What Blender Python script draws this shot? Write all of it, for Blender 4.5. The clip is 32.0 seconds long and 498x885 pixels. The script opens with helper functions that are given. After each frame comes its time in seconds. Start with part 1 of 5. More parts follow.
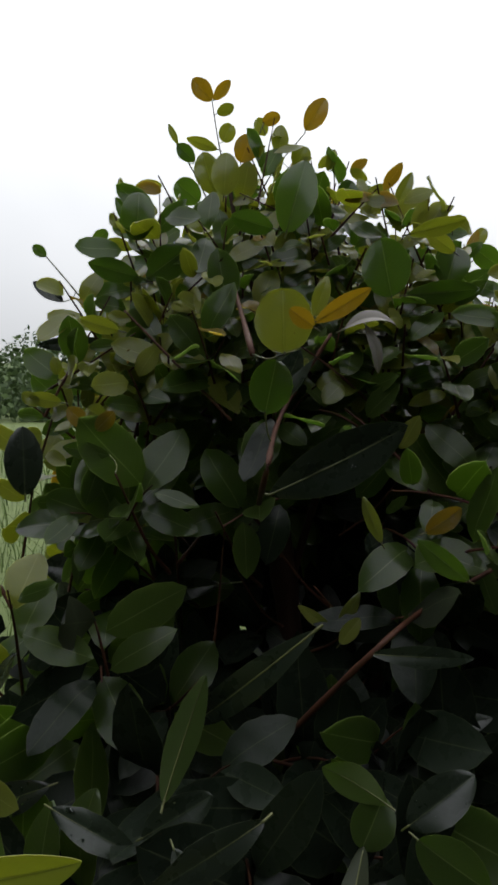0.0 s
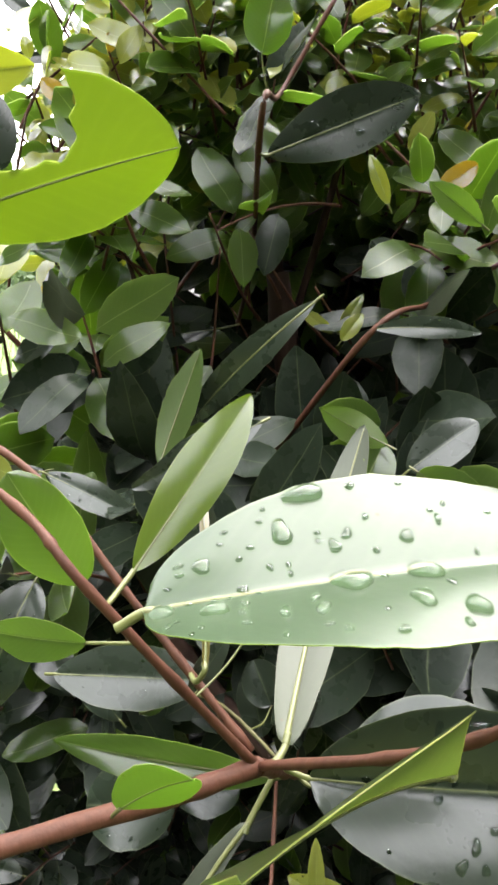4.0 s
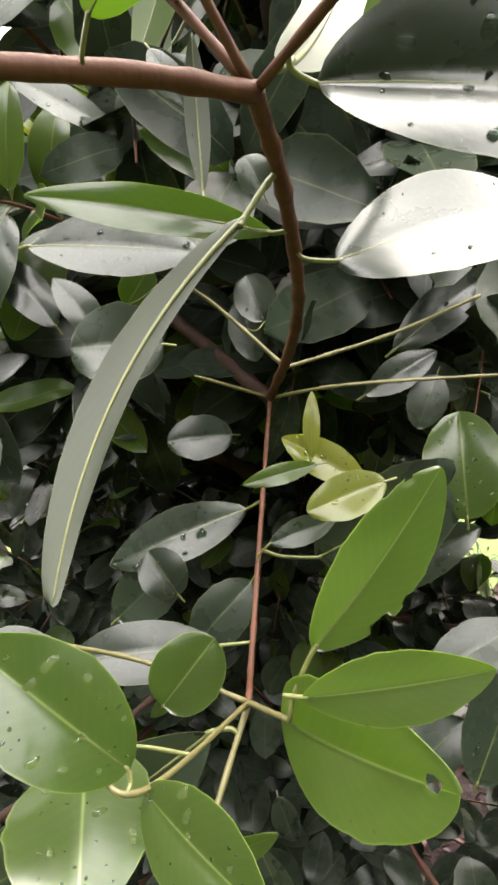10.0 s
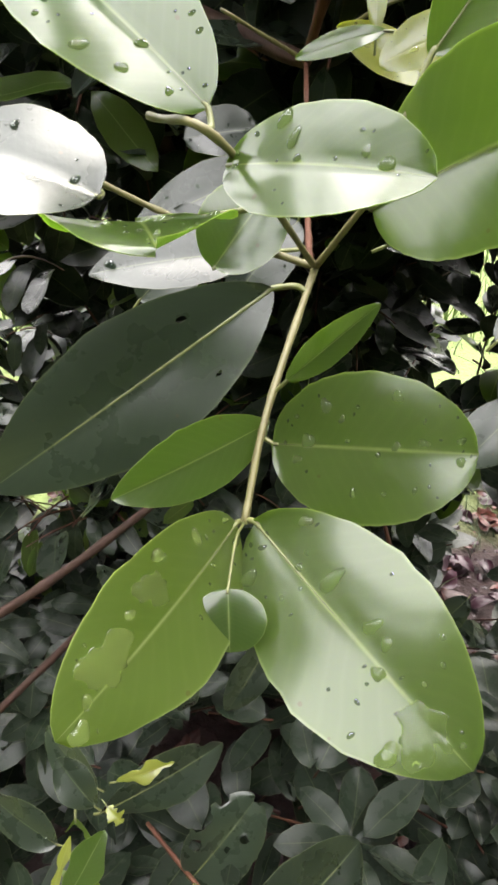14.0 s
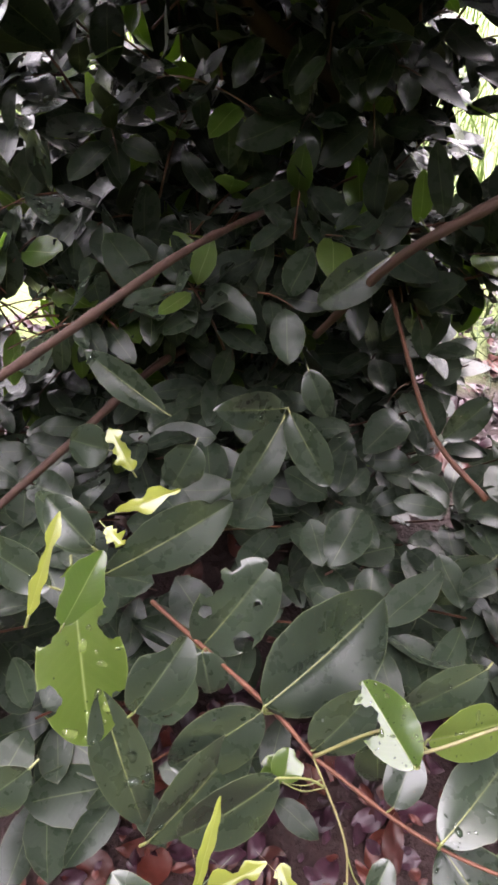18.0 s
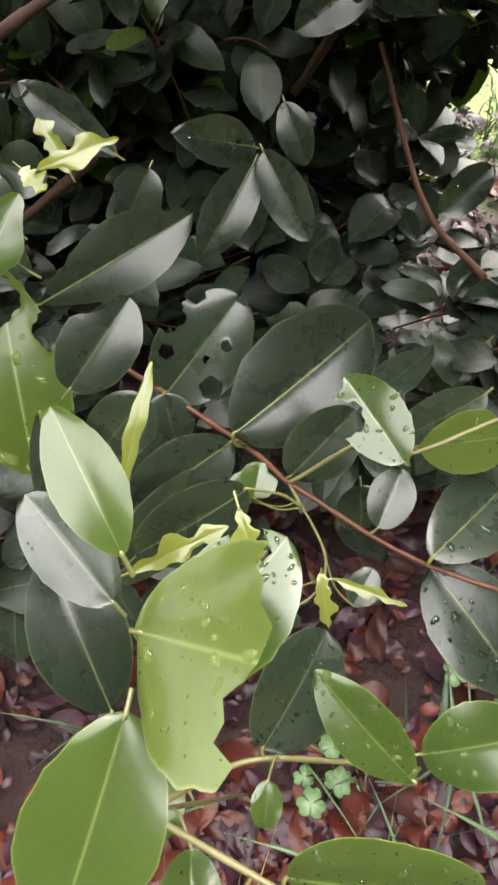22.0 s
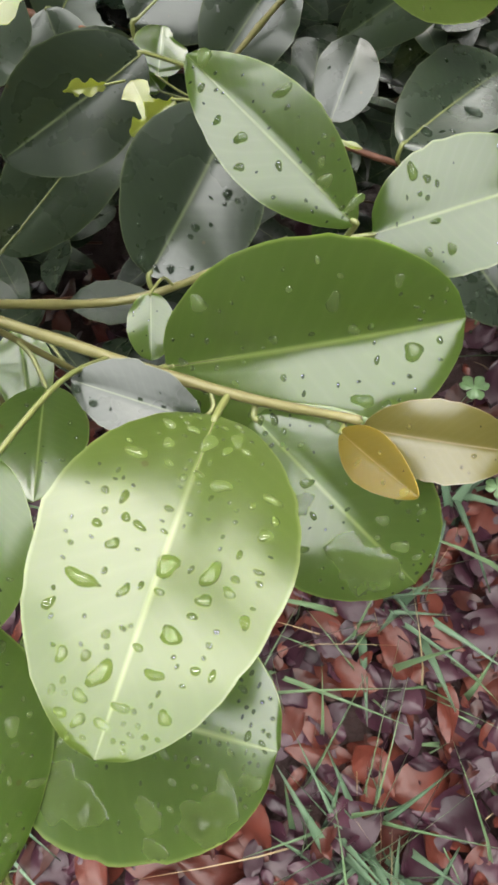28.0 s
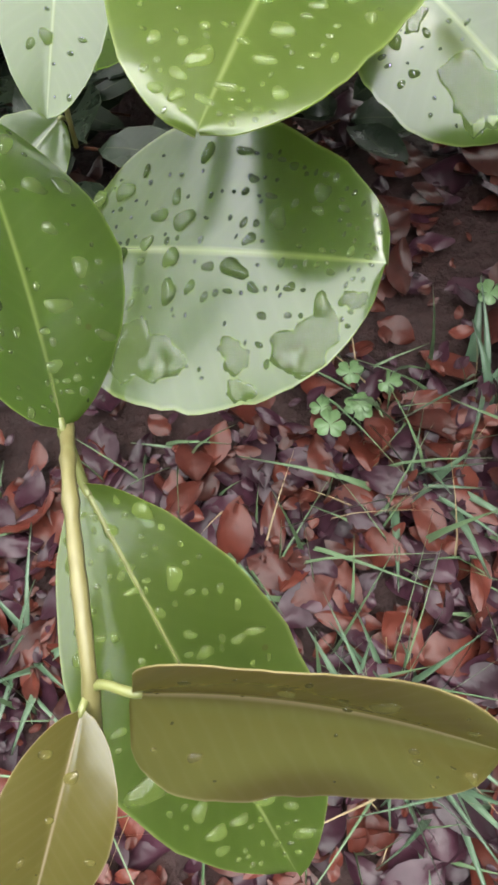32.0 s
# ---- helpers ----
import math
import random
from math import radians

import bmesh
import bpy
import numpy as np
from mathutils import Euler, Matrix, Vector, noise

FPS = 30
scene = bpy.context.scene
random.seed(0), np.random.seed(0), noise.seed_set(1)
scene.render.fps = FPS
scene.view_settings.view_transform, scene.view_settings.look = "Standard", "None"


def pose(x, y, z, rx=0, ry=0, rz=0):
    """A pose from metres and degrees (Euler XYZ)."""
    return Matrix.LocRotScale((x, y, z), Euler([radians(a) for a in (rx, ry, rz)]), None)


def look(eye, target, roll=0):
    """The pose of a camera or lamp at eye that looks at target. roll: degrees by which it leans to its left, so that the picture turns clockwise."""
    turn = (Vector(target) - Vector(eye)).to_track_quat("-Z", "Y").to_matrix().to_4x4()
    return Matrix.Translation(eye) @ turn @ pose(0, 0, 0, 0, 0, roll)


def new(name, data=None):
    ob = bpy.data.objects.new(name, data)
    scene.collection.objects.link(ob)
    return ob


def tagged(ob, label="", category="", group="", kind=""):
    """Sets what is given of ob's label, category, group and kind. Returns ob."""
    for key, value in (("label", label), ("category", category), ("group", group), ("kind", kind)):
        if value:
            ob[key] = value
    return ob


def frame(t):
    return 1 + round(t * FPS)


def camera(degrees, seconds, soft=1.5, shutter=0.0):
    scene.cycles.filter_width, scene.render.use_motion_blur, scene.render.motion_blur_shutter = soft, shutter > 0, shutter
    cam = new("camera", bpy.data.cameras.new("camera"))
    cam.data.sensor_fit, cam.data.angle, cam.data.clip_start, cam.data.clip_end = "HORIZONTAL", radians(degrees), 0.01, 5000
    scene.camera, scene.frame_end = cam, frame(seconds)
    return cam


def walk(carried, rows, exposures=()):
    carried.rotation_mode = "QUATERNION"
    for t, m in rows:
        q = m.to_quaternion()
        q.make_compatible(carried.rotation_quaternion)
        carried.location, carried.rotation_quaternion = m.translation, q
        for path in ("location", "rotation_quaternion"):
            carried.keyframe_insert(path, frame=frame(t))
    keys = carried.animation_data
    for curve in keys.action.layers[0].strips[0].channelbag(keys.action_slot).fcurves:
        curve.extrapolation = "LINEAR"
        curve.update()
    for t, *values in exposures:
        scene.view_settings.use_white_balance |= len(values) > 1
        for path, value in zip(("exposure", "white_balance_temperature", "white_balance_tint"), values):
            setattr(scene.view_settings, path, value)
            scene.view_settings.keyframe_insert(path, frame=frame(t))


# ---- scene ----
# the camera and its way: seconds, eye, yaw, pitch, roll
cam = camera(43.4, 32.0, soft=3.0)
PATH = [
    (0, -0.0001, 0.0000, 1.6699, -0.00, -4.00, 0.00),
    (0.5, -0.0026, 0.0027, 1.6374, 0.07, -5.64, -0.46),
    (1, -0.0017, 0.0057, 1.6071, 0.04, -7.15, -0.89),
    (1.5, -0.0034, 0.0080, 1.5815, 0.30, -8.33, -1.09),
    (2, -0.0083, 0.0111, 1.5557, 0.74, -9.49, -1.10),
    (2.5, -0.0087, 0.0123, 1.5337, 0.87, -10.59, -0.98),
    (3, -0.0052, 0.0120, 1.5126, 0.69, -11.78, -0.86),
    (3.5, -0.0012, 0.0093, 1.4960, 0.37, -12.89, -0.68),
    (5.5, 0.0072, -0.0026, 1.4479, -0.94, -17.57, 0.48),
    (6, 0.0059, -0.0030, 1.4344, -1.19, -18.83, 0.53),
    (6.5, 0.0093, -0.0059, 1.4223, -1.34, -20.11, 0.60),
    (7, 0.0063, -0.0093, 1.4066, -1.20, -21.34, 0.76),
    (7.5, 0.0032, -0.0091, 1.3935, -1.02, -22.32, 0.94),
    (8, -0.0009, -0.0127, 1.3791, -0.95, -23.32, 0.98),
    (8.5, 0.0002, -0.0172, 1.3638, -1.04, -24.26, 0.86),
    (9, 0.0012, -0.0190, 1.3447, -1.09, -25.12, 0.59),
    (9.5, 0.0024, -0.0201, 1.3243, -1.11, -25.87, 0.26),
    (10, -0.0021, -0.0237, 1.3053, -1.06, -26.69, -0.20),
    (10.5, -0.0006, -0.0271, 1.2876, -1.20, -27.49, -0.45),
    (11, -0.0038, -0.0285, 1.2717, -1.24, -28.28, -0.52),
    (11.5, -0.0096, -0.0305, 1.2513, -1.22, -29.29, -0.49),
    (12, -0.0110, -0.0338, 1.2265, -1.31, -30.53, -0.45),
    (12.5, -0.0164, -0.0362, 1.2067, -1.38, -31.68, -0.44),
    (13, -0.0204, -0.0419, 1.1890, -1.56, -32.76, -0.45),
    (13.5, -0.0260, -0.0491, 1.1702, -1.77, -33.84, -0.48),
    (14, -0.0330, -0.0549, 1.1523, -1.95, -34.90, -0.53),
    (14.5, -0.0368, -0.0582, 1.1344, -2.10, -35.96, -0.55),
    (15, -0.0367, -0.0635, 1.1124, -2.27, -37.07, -0.59),
    (15.5, -0.0408, -0.0660, 1.0929, -2.34, -38.10, -0.63),
    (17.5, -0.0507, -0.0799, 1.0041, -2.53, -42.12, -0.78),
    (18, -0.0514, -0.0855, 0.9843, -2.68, -43.08, -0.82),
    (18.5, -0.0493, -0.0931, 0.9651, -2.95, -44.16, -0.84),
    (19, -0.0478, -0.0994, 0.9470, -3.16, -45.25, -0.77),
    (19.5, -0.0482, -0.1008, 0.9326, -3.34, -46.06, -0.63),
    (20, -0.0458, -0.1082, 0.9130, -3.70, -47.28, -0.52),
    (20.5, -0.0432, -0.1166, 0.8948, -3.99, -48.50, -0.49),
    (21, -0.0433, -0.1250, 0.8768, -3.97, -49.74, -0.50),
    (21.5, -0.0430, -0.1303, 0.8588, -4.04, -50.94, -0.62),
    (22, -0.0418, -0.1364, 0.8392, -4.26, -52.23, -0.86),
    (22.5, -0.0386, -0.1385, 0.8244, -4.56, -53.31, -1.11),
    (23, -0.0336, -0.1463, 0.8074, -4.93, -54.60, -1.42),
    (23.5, -0.0304, -0.1532, 0.7912, -5.07, -55.92, -1.65),
    (24, -0.0289, -0.1592, 0.7757, -5.19, -57.23, -2.04),
    (24.5, -0.0291, -0.1625, 0.7621, -5.27, -58.50, -2.52),
    (25, -0.0288, -0.1679, 0.7496, -5.32, -59.64, -3.13),
    (25.5, -0.0234, -0.1723, 0.7406, -5.17, -60.44, -3.75),
    (27.5, -0.0133, -0.1983, 0.7054, -3.40, -63.42, -6.55),
    (28, -0.0178, -0.2039, 0.6980, -3.01, -64.12, -6.96),
    (28.5, -0.0233, -0.2072, 0.6931, -2.61, -64.73, -7.07),
    (29, -0.0260, -0.2141, 0.6855, -2.25, -65.41, -7.56),
    (29.5, -0.0285, -0.2253, 0.6747, -1.48, -66.10, -8.17),
    (30, -0.0293, -0.2344, 0.6682, -0.40, -66.54, -9.03),
    (30.5, -0.0355, -0.2425, 0.6639, 0.70, -66.97, -9.84),
    (31, -0.0415, -0.2516, 0.6596, 1.61, -67.56, -10.39),
    (31.5, -0.0433, -0.2581, 0.6562, 2.30, -68.03, -10.87),
    (32, -0.0435, -0.2649, 0.6544, 2.94, -68.36, -11.39),
]


def aim(x, y, z, yaw, pitch, roll):
    return pose(x, y, z, 0, 0, yaw) @ pose(0, 0, 0, 90 + pitch) @ pose(0, 0, 0, 0, 0, roll)


EXPOSURES = [
    (0.0, -1.2, 6500, 10), (0.5, -0.95, 6500, 10), (1.0, 0.2, 6500, 11), (1.5, 1.0, 6600, 13), (2.0, 1.6, 6700, 14), (3.0, 1.72, 6700, 12), (6.0, 1.5, 7000, 12), (7.5, 1.66, 7300, 12),
    (9.0, 1.75, 7300, 12), (12.0, 1.87, 7000, 12), (15.0, 1.75, 6900, 14), (18.0, 2.4, 6700, 28), (19.5, 2.35, 6900, 22), (21.0, 2.08, 7050, 16), (24.0, 1.76, 7200, 6), (25.5, 1.8, 7100, 6), (28.0, 1.55, 7000, 7), (32.0, 1.6, 6800, 7),
]
walk(cam, [(t, aim(x, y, z, yaw, pitch, roll)) for t, x, y, z, yaw, pitch, roll in PATH], EXPOSURES)

# ---- sky and sun: a bright overcast day after rain ----
SUN_UP, SUN_ROUND = 55.0, 20.0
world = bpy.data.worlds.new("world")
scene.world = world
world.use_nodes = True
wn, wl = world.node_tree.nodes, world.node_tree.links
sky = wn.new("ShaderNodeTexSky")
sky.sky_type, sky.sun_disc = "NISHITA", False
sky.sun_elevation, sky.sun_rotation = radians(SUN_UP), radians(SUN_ROUND)
sky.dust_density = 4.0
grey = wn.new("ShaderNodeHueSaturation")
grey.inputs["Saturation"].default_value = 0.25
wl.new(sky.outputs[0], grey.inputs["Color"])
cloud = wn.new("ShaderNodeMix")
cloud.data_type = "RGBA"
cloud.inputs[0].default_value = 0.75
veil = wn.new("ShaderNodeTexNoise")
veil.inputs["Scale"].default_value = 1.6
veil.inputs["Detail"].default_value = 4.0
veil_ramp = wn.new("ShaderNodeValToRGB")
veil_ramp.color_ramp.elements[0].position, veil_ramp.color_ramp.elements[1].position = 0.3, 0.75
veil_ramp.color_ramp.elements[0].color = (11.0, 11.4, 12.0, 1)
veil_ramp.color_ramp.elements[1].color = (14.5, 14.8, 15.2, 1)
wl.new(veil.outputs[0], veil_ramp.inputs[0])
wl.new(grey.outputs[0], cloud.inputs[6])
wl.new(veil_ramp.outputs[0], cloud.inputs[7])
# an overcast sky is about three times as bright overhead as at the horizon
way = wn.new("ShaderNodeTexCoord")
part_z = wn.new("ShaderNodeSeparateXYZ")
wl.new(way.outputs["Generated"], part_z.inputs[0])
lift = wn.new("ShaderNodeMapRange")
lift.inputs[1].default_value, lift.inputs[2].default_value, lift.inputs[3].default_value, lift.inputs[4].default_value = 0.0, 1.0, 1.08, 3.0
wl.new(part_z.outputs[2], lift.inputs[0])
over = wn.new("ShaderNodeVectorMath")
over.operation = "SCALE"
wl.new(cloud.outputs[2], over.inputs[0])
wl.new(lift.outputs[0], over.inputs["Scale"])
wl.new(over.outputs[0], wn["Background"].inputs["Color"])
wn["Background"].inputs["Strength"].default_value = 0.12
sun = new("sun", bpy.data.lights.new("sun", "SUN"))
sun.data.energy, sun.data.angle, sun.data.color = 2.3, radians(60), (1.0, 0.97, 0.92)
sun.matrix_basis = look((0, 0, 0), (-math.sin(radians(SUN_ROUND)) * math.cos(radians(SUN_UP)), -math.cos(radians(SUN_ROUND)) * math.cos(radians(SUN_UP)), -math.sin(radians(SUN_UP))))


# ---- materials ----
def material(name, rough=0.5, metal=0.0):
    m = bpy.data.materials.new(name)
    m.use_nodes = True
    b = m.node_tree.nodes["Principled BSDF"]
    b.inputs["Roughness"].default_value, b.inputs["Metallic"].default_value = rough, metal
    return m, m.node_tree.nodes, m.node_tree.links, b


def math_node(nodes, links, op, a, b=None):
    n = nodes.new("ShaderNodeMath")
    n.operation = op
    for k, v in enumerate((a, b)):
        if v is None:
            continue
        if isinstance(v, (int, float)):
            n.inputs[k].default_value = v
        else:
            links.new(v, n.inputs[k])
    return n.outputs[0]


def mix_node(nodes, links, fac, a, b, blend="MIX"):
    n = nodes.new("ShaderNodeMix")
    n.data_type, n.blend_type = "RGBA", blend
    for k, v in ((0, fac), (6, a), (7, b)):
        if isinstance(v, (int, float)):
            n.inputs[k].default_value = v
        elif isinstance(v, tuple):
            n.inputs[k].default_value = (*v, 1)
        else:
            links.new(v, n.inputs[k])
    return n.outputs[2]


def leaf_material(name, dark, light, vein, rough, through_share, island=False, sheen=0.9, film=0.0, gain=0.0):
    """A leaf's skin: blotches, side veins and a pale midrib along the blade, wet gloss, some light let through."""
    m, nodes, links, b = material(name, rough)
    uv = nodes.new("ShaderNodeUVMap")
    split = nodes.new("ShaderNodeSeparateXYZ")
    links.new(uv.outputs[0], split.inputs[0])
    u, v = split.outputs[0], split.outputs[1]
    side = math_node(nodes, links, "ABSOLUTE", math_node(nodes, links, "SUBTRACT", v, 0.5))
    coord = nodes.new("ShaderNodeTexCoord")
    blot = nodes.new("ShaderNodeTexNoise")
    blot.inputs["Scale"].default_value, blot.inputs["Detail"].default_value = 55.0, 4.0
    links.new(coord.outputs["Object"], blot.inputs["Vector"])
    fine = nodes.new("ShaderNodeTexNoise")
    fine.inputs["Scale"].default_value, fine.inputs["Detail"].default_value = 420.0, 3.0
    links.new(coord.outputs["Object"], fine.inputs["Vector"])
    if island:
        chance = nodes.new("ShaderNodeNewGeometry").outputs["Random Per Island"]
    else:
        chance = nodes.new("ShaderNodeObjectInfo").outputs["Random"]
    spread = math_node(nodes, links, "ADD", math_node(nodes, links, "MULTIPLY", chance, 0.75), math_node(nodes, links, "MULTIPLY", blot.outputs[0], 0.6))
    spread = math_node(nodes, links, "SUBTRACT", spread, 0.2)
    base = mix_node(nodes, links, spread, dark, light)
    # side veins leave the midrib at a slant
    slant = math_node(nodes, links, "SUBTRACT", u, math_node(nodes, links, "MULTIPLY", side, 0.45))
    slant = math_node(nodes, links, "ADD", slant, math_node(nodes, links, "MULTIPLY", blot.outputs[0], 0.06))
    wave = math_node(nodes, links, "SINE", math_node(nodes, links, "MULTIPLY", slant, 44.0))
    rib = math_node(nodes, links, "POWER", math_node(nodes, links, "ABSOLUTE", wave), 10.0)
    lines = math_node(nodes, links, "SUBTRACT", 1.0, math_node(nodes, links, "MULTIPLY", side, 55.0))
    mid = nodes.new("ShaderNodeClamp")
    links.new(lines, mid.inputs[0])
    base = mix_node(nodes, links, math_node(nodes, links, "MULTIPLY", rib, 0.03), base, vein)
    base = mix_node(nodes, links, math_node(nodes, links, "MULTIPLY", mid.outputs[0], 0.85), base, vein)
    rim = nodes.new("ShaderNodeClamp")
    links.new(math_node(nodes, links, "MULTIPLY", math_node(nodes, links, "SUBTRACT", side, 0.482), 60.0), rim.inputs[0])
    base = mix_node(nodes, links, math_node(nodes, links, "MULTIPLY", rim.outputs[0], 0.6), base, vein)
    spots = nodes.new("ShaderNodeTexVoronoi")
    spots.inputs["Scale"].default_value = 130.0
    links.new(coord.outputs["Object"], spots.inputs["Vector"])
    speck = math_node(nodes, links, "LESS_THAN", spots.outputs["Distance"], 0.09)
    speck = math_node(nodes, links, "MULTIPLY", speck, math_node(nodes, links, "GREATER_THAN", blot.outputs[0], 0.58))
    base = mix_node(nodes, links, math_node(nodes, links, "MULTIPLY", speck, 0.6), base, (0.05, 0.03, 0.012))
    links.new(base, b.inputs["Base Color"])
    gloss = math_node(nodes, links, "ADD", math_node(nodes, links, "MULTIPLY", blot.outputs[0], 0.16), rough - 0.07)
    links.new(gloss, b.inputs["Roughness"])
    b.inputs["Specular IOR Level"].default_value = sheen
    # a film of rainwater
    b.inputs["Coat Weight"].default_value, b.inputs["Coat Roughness"].default_value, b.inputs["Coat IOR"].default_value = film, 0.12, 1.4
    bump = nodes.new("ShaderNodeBump")
    bump.inputs["Strength"].default_value, bump.inputs["Distance"].default_value = 0.1, 0.0006
    height = math_node(nodes, links, "ADD", math_node(nodes, links, "MULTIPLY", rib, -0.06), fine.outputs[0])
    height = math_node(nodes, links, "ADD", height, math_node(nodes, links, "MULTIPLY", blot.outputs[0], 2.5))
    links.new(height, bump.inputs["Height"])
    links.new(bump.outputs[0], b.inputs["Normal"])
    if through_share > 0:
        glow = nodes.new("ShaderNodeBsdfTranslucent")
        warm = mix_node(nodes, links, 0.5, base, light, "MIX")
        bright = nodes.new("ShaderNodeHueSaturation")
        bright.inputs["Value"].default_value, bright.inputs["Saturation"].default_value = gain or (6.2 if through_share > 0.5 else 4.3 if through_share > 0.3 else 3.0), 1.12
        links.new(warm, bright.inputs["Color"])
        links.new(bright.outputs[0], glow.inputs["Color"])
        both = nodes.new("ShaderNodeMixShader")
        both.inputs[0].default_value = through_share
        links.new(b.outputs[0], both.inputs[1])
        links.new(glow.outputs[0], both.inputs[2])
        links.new(both.outputs[0], nodes["Material Output"].inputs["Surface"])
    return m


SKIN = {
    "W": ((0.028, 0.048, 0.024), (0.05, 0.078, 0.04), (0.13, 0.16, 0.09), 0.3, 0.35),
    "L": ((0.05, 0.076, 0.017), (0.088, 0.114, 0.03), (0.2, 0.23, 0.09), 0.19, 0.5),
    "R": ((0.058, 0.050, 0.014), (0.092, 0.08, 0.024), (0.24, 0.19, 0.12), 0.22, 0.36),
    "O": ((0.042, 0.056, 0.022), (0.07, 0.086, 0.036), (0.2, 0.2, 0.1), 0.2, 0.52),
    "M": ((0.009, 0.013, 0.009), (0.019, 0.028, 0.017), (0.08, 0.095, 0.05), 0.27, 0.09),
    "F": ((0.032, 0.052, 0.015), (0.064, 0.088, 0.026), (0.18, 0.21, 0.08), 0.19, 0.52),
    "Y": ((0.105, 0.12, 0.028), (0.172, 0.178, 0.048), (0.28, 0.29, 0.10), 0.18, 0.48),
    "G": ((0.12, 0.105, 0.09), (0.21, 0.19, 0.17), (0.2, 0.19, 0.17), 0.6, 0.2),
    "B": ((0.10, 0.082, 0.02), (0.15, 0.122, 0.03), (0.24, 0.2, 0.1), 0.25, 0.58),
}
BACK = {
    "W": ((0.062, 0.078, 0.016), (0.10, 0.115, 0.024), (0.2, 0.23, 0.09), 0.4, 0.52),
    "R": ((0.064, 0.05, 0.014), (0.10, 0.08, 0.022), (0.22, 0.19, 0.1), 0.4, 0.36),
    "L": ((0.06, 0.08, 0.018), (0.10, 0.118, 0.03), (0.2, 0.23, 0.09), 0.36, 0.5),
    "O": ((0.058, 0.068, 0.03), (0.085, 0.097, 0.046), (0.2, 0.19, 0.08), 0.4, 0.58),
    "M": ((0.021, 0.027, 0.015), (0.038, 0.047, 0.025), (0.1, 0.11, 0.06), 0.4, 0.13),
    "F": ((0.06, 0.09, 0.027), (0.098, 0.132, 0.042), (0.2, 0.23, 0.09), 0.36, 0.48),
    "Y": ((0.115, 0.132, 0.036), (0.183, 0.195, 0.06), (0.3, 0.31, 0.12), 0.4, 0.42),
    "G": ((0.12, 0.105, 0.09), (0.21, 0.19, 0.17), (0.2, 0.19, 0.17), 0.7, 0.2),
    "B": ((0.105, 0.084, 0.022), (0.155, 0.122, 0.034), (0.24, 0.21, 0.1), 0.4, 0.5),
}
TOP, UNDER, TOP_FILL, UNDER_FILL = {}, {}, {}, {}
for kind in "MFYBORLWG":
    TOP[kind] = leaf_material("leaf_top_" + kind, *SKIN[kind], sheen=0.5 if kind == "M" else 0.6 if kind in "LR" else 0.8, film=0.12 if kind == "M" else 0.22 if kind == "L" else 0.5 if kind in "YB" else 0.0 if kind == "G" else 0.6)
    if kind == "W":
        TOP[kind] = leaf_material("leaf_top_W", *SKIN[kind], sheen=0.45, film=0.1)
    UNDER[kind] = leaf_material("leaf_back_" + kind, *BACK[kind], sheen=0.35)
    # mature foliage gets less sheen than near leaves, standing in for inner shade
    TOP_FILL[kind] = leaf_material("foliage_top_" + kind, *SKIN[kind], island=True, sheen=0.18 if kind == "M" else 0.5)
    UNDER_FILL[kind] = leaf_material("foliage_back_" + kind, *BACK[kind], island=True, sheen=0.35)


def plain_material(name, a, b_col, rough, scale, bump=0.3, depth=0.001, island=False, detail=5.0, stretch=(1, 1, 1)):
    m, nodes, links, b = material(name, rough)
    coord = nodes.new("ShaderNodeTexCoord")
    fit_in = nodes.new("ShaderNodeMapping")
    fit_in.inputs["Scale"].default_value = stretch
    links.new(coord.outputs["Object"], fit_in.inputs[0])
    n1 = nodes.new("ShaderNodeTexNoise")
    n1.inputs["Scale"].default_value, n1.inputs["Detail"].default_value = scale, detail
    n2 = nodes.new("ShaderNodeTexNoise")
    n2.inputs["Scale"].default_value, n2.inputs["Detail"].default_value = scale * 0.13, 2.0
    for n in (n1, n2):
        links.new(fit_in.outputs[0], n.inputs["Vector"])
    f = math_node(nodes, links, "ADD", math_node(nodes, links, "MULTIPLY", n1.outputs[0], 0.9), math_node(nodes, links, "MULTIPLY", n2.outputs[0], 0.9))
    f = math_node(nodes, links, "SUBTRACT", f, 0.4)
    if island:
        chance = nodes.new("ShaderNodeNewGeometry").outputs["Random Per Island"]
        f = math_node(nodes, links, "ADD", math_node(nodes, links, "MULTIPLY", f, 0.5), math_node(nodes, links, "MULTIPLY", chance, 0.7))
    ramp = nodes.new("ShaderNodeClamp")
    links.new(f, ramp.inputs[0])
    links.new(mix_node(nodes, links, ramp.outputs[0], a, b_col), b.inputs["Base Color"])
    bp = nodes.new("ShaderNodeBump")
    bp.inputs["Strength"].default_value, bp.inputs["Distance"].default_value = bump, depth
    links.new(n1.outputs[0], bp.inputs["Height"])
    links.new(bp.outputs[0], b.inputs["Normal"])
    return m


BARK = plain_material("bark", (0.038, 0.013, 0.008), (0.105, 0.04, 0.022), 0.6, 300.0, 0.5, 0.001, stretch=(1, 1, 0.25))
OLD_BARK = plain_material("old_bark", (0.02, 0.010, 0.007), (0.055, 0.026, 0.018), 0.75, 90.0, 0.8, 0.003, stretch=(1, 1, 0.3))
GREEN_BARK = plain_material("green_bark", (0.075, 0.065, 0.022), (0.14, 0.125, 0.05), 0.5, 260.0, 0.3, 0.0006)
STALK = plain_material("stalk", (0.075, 0.085, 0.025), (0.14, 0.145, 0.05), 0.4, 300.0, 0.2, 0.0004)
SOIL = plain_material("soil", (0.02, 0.012, 0.009), (0.055, 0.033, 0.024), 0.7, 45.0, 0.9, 0.01)
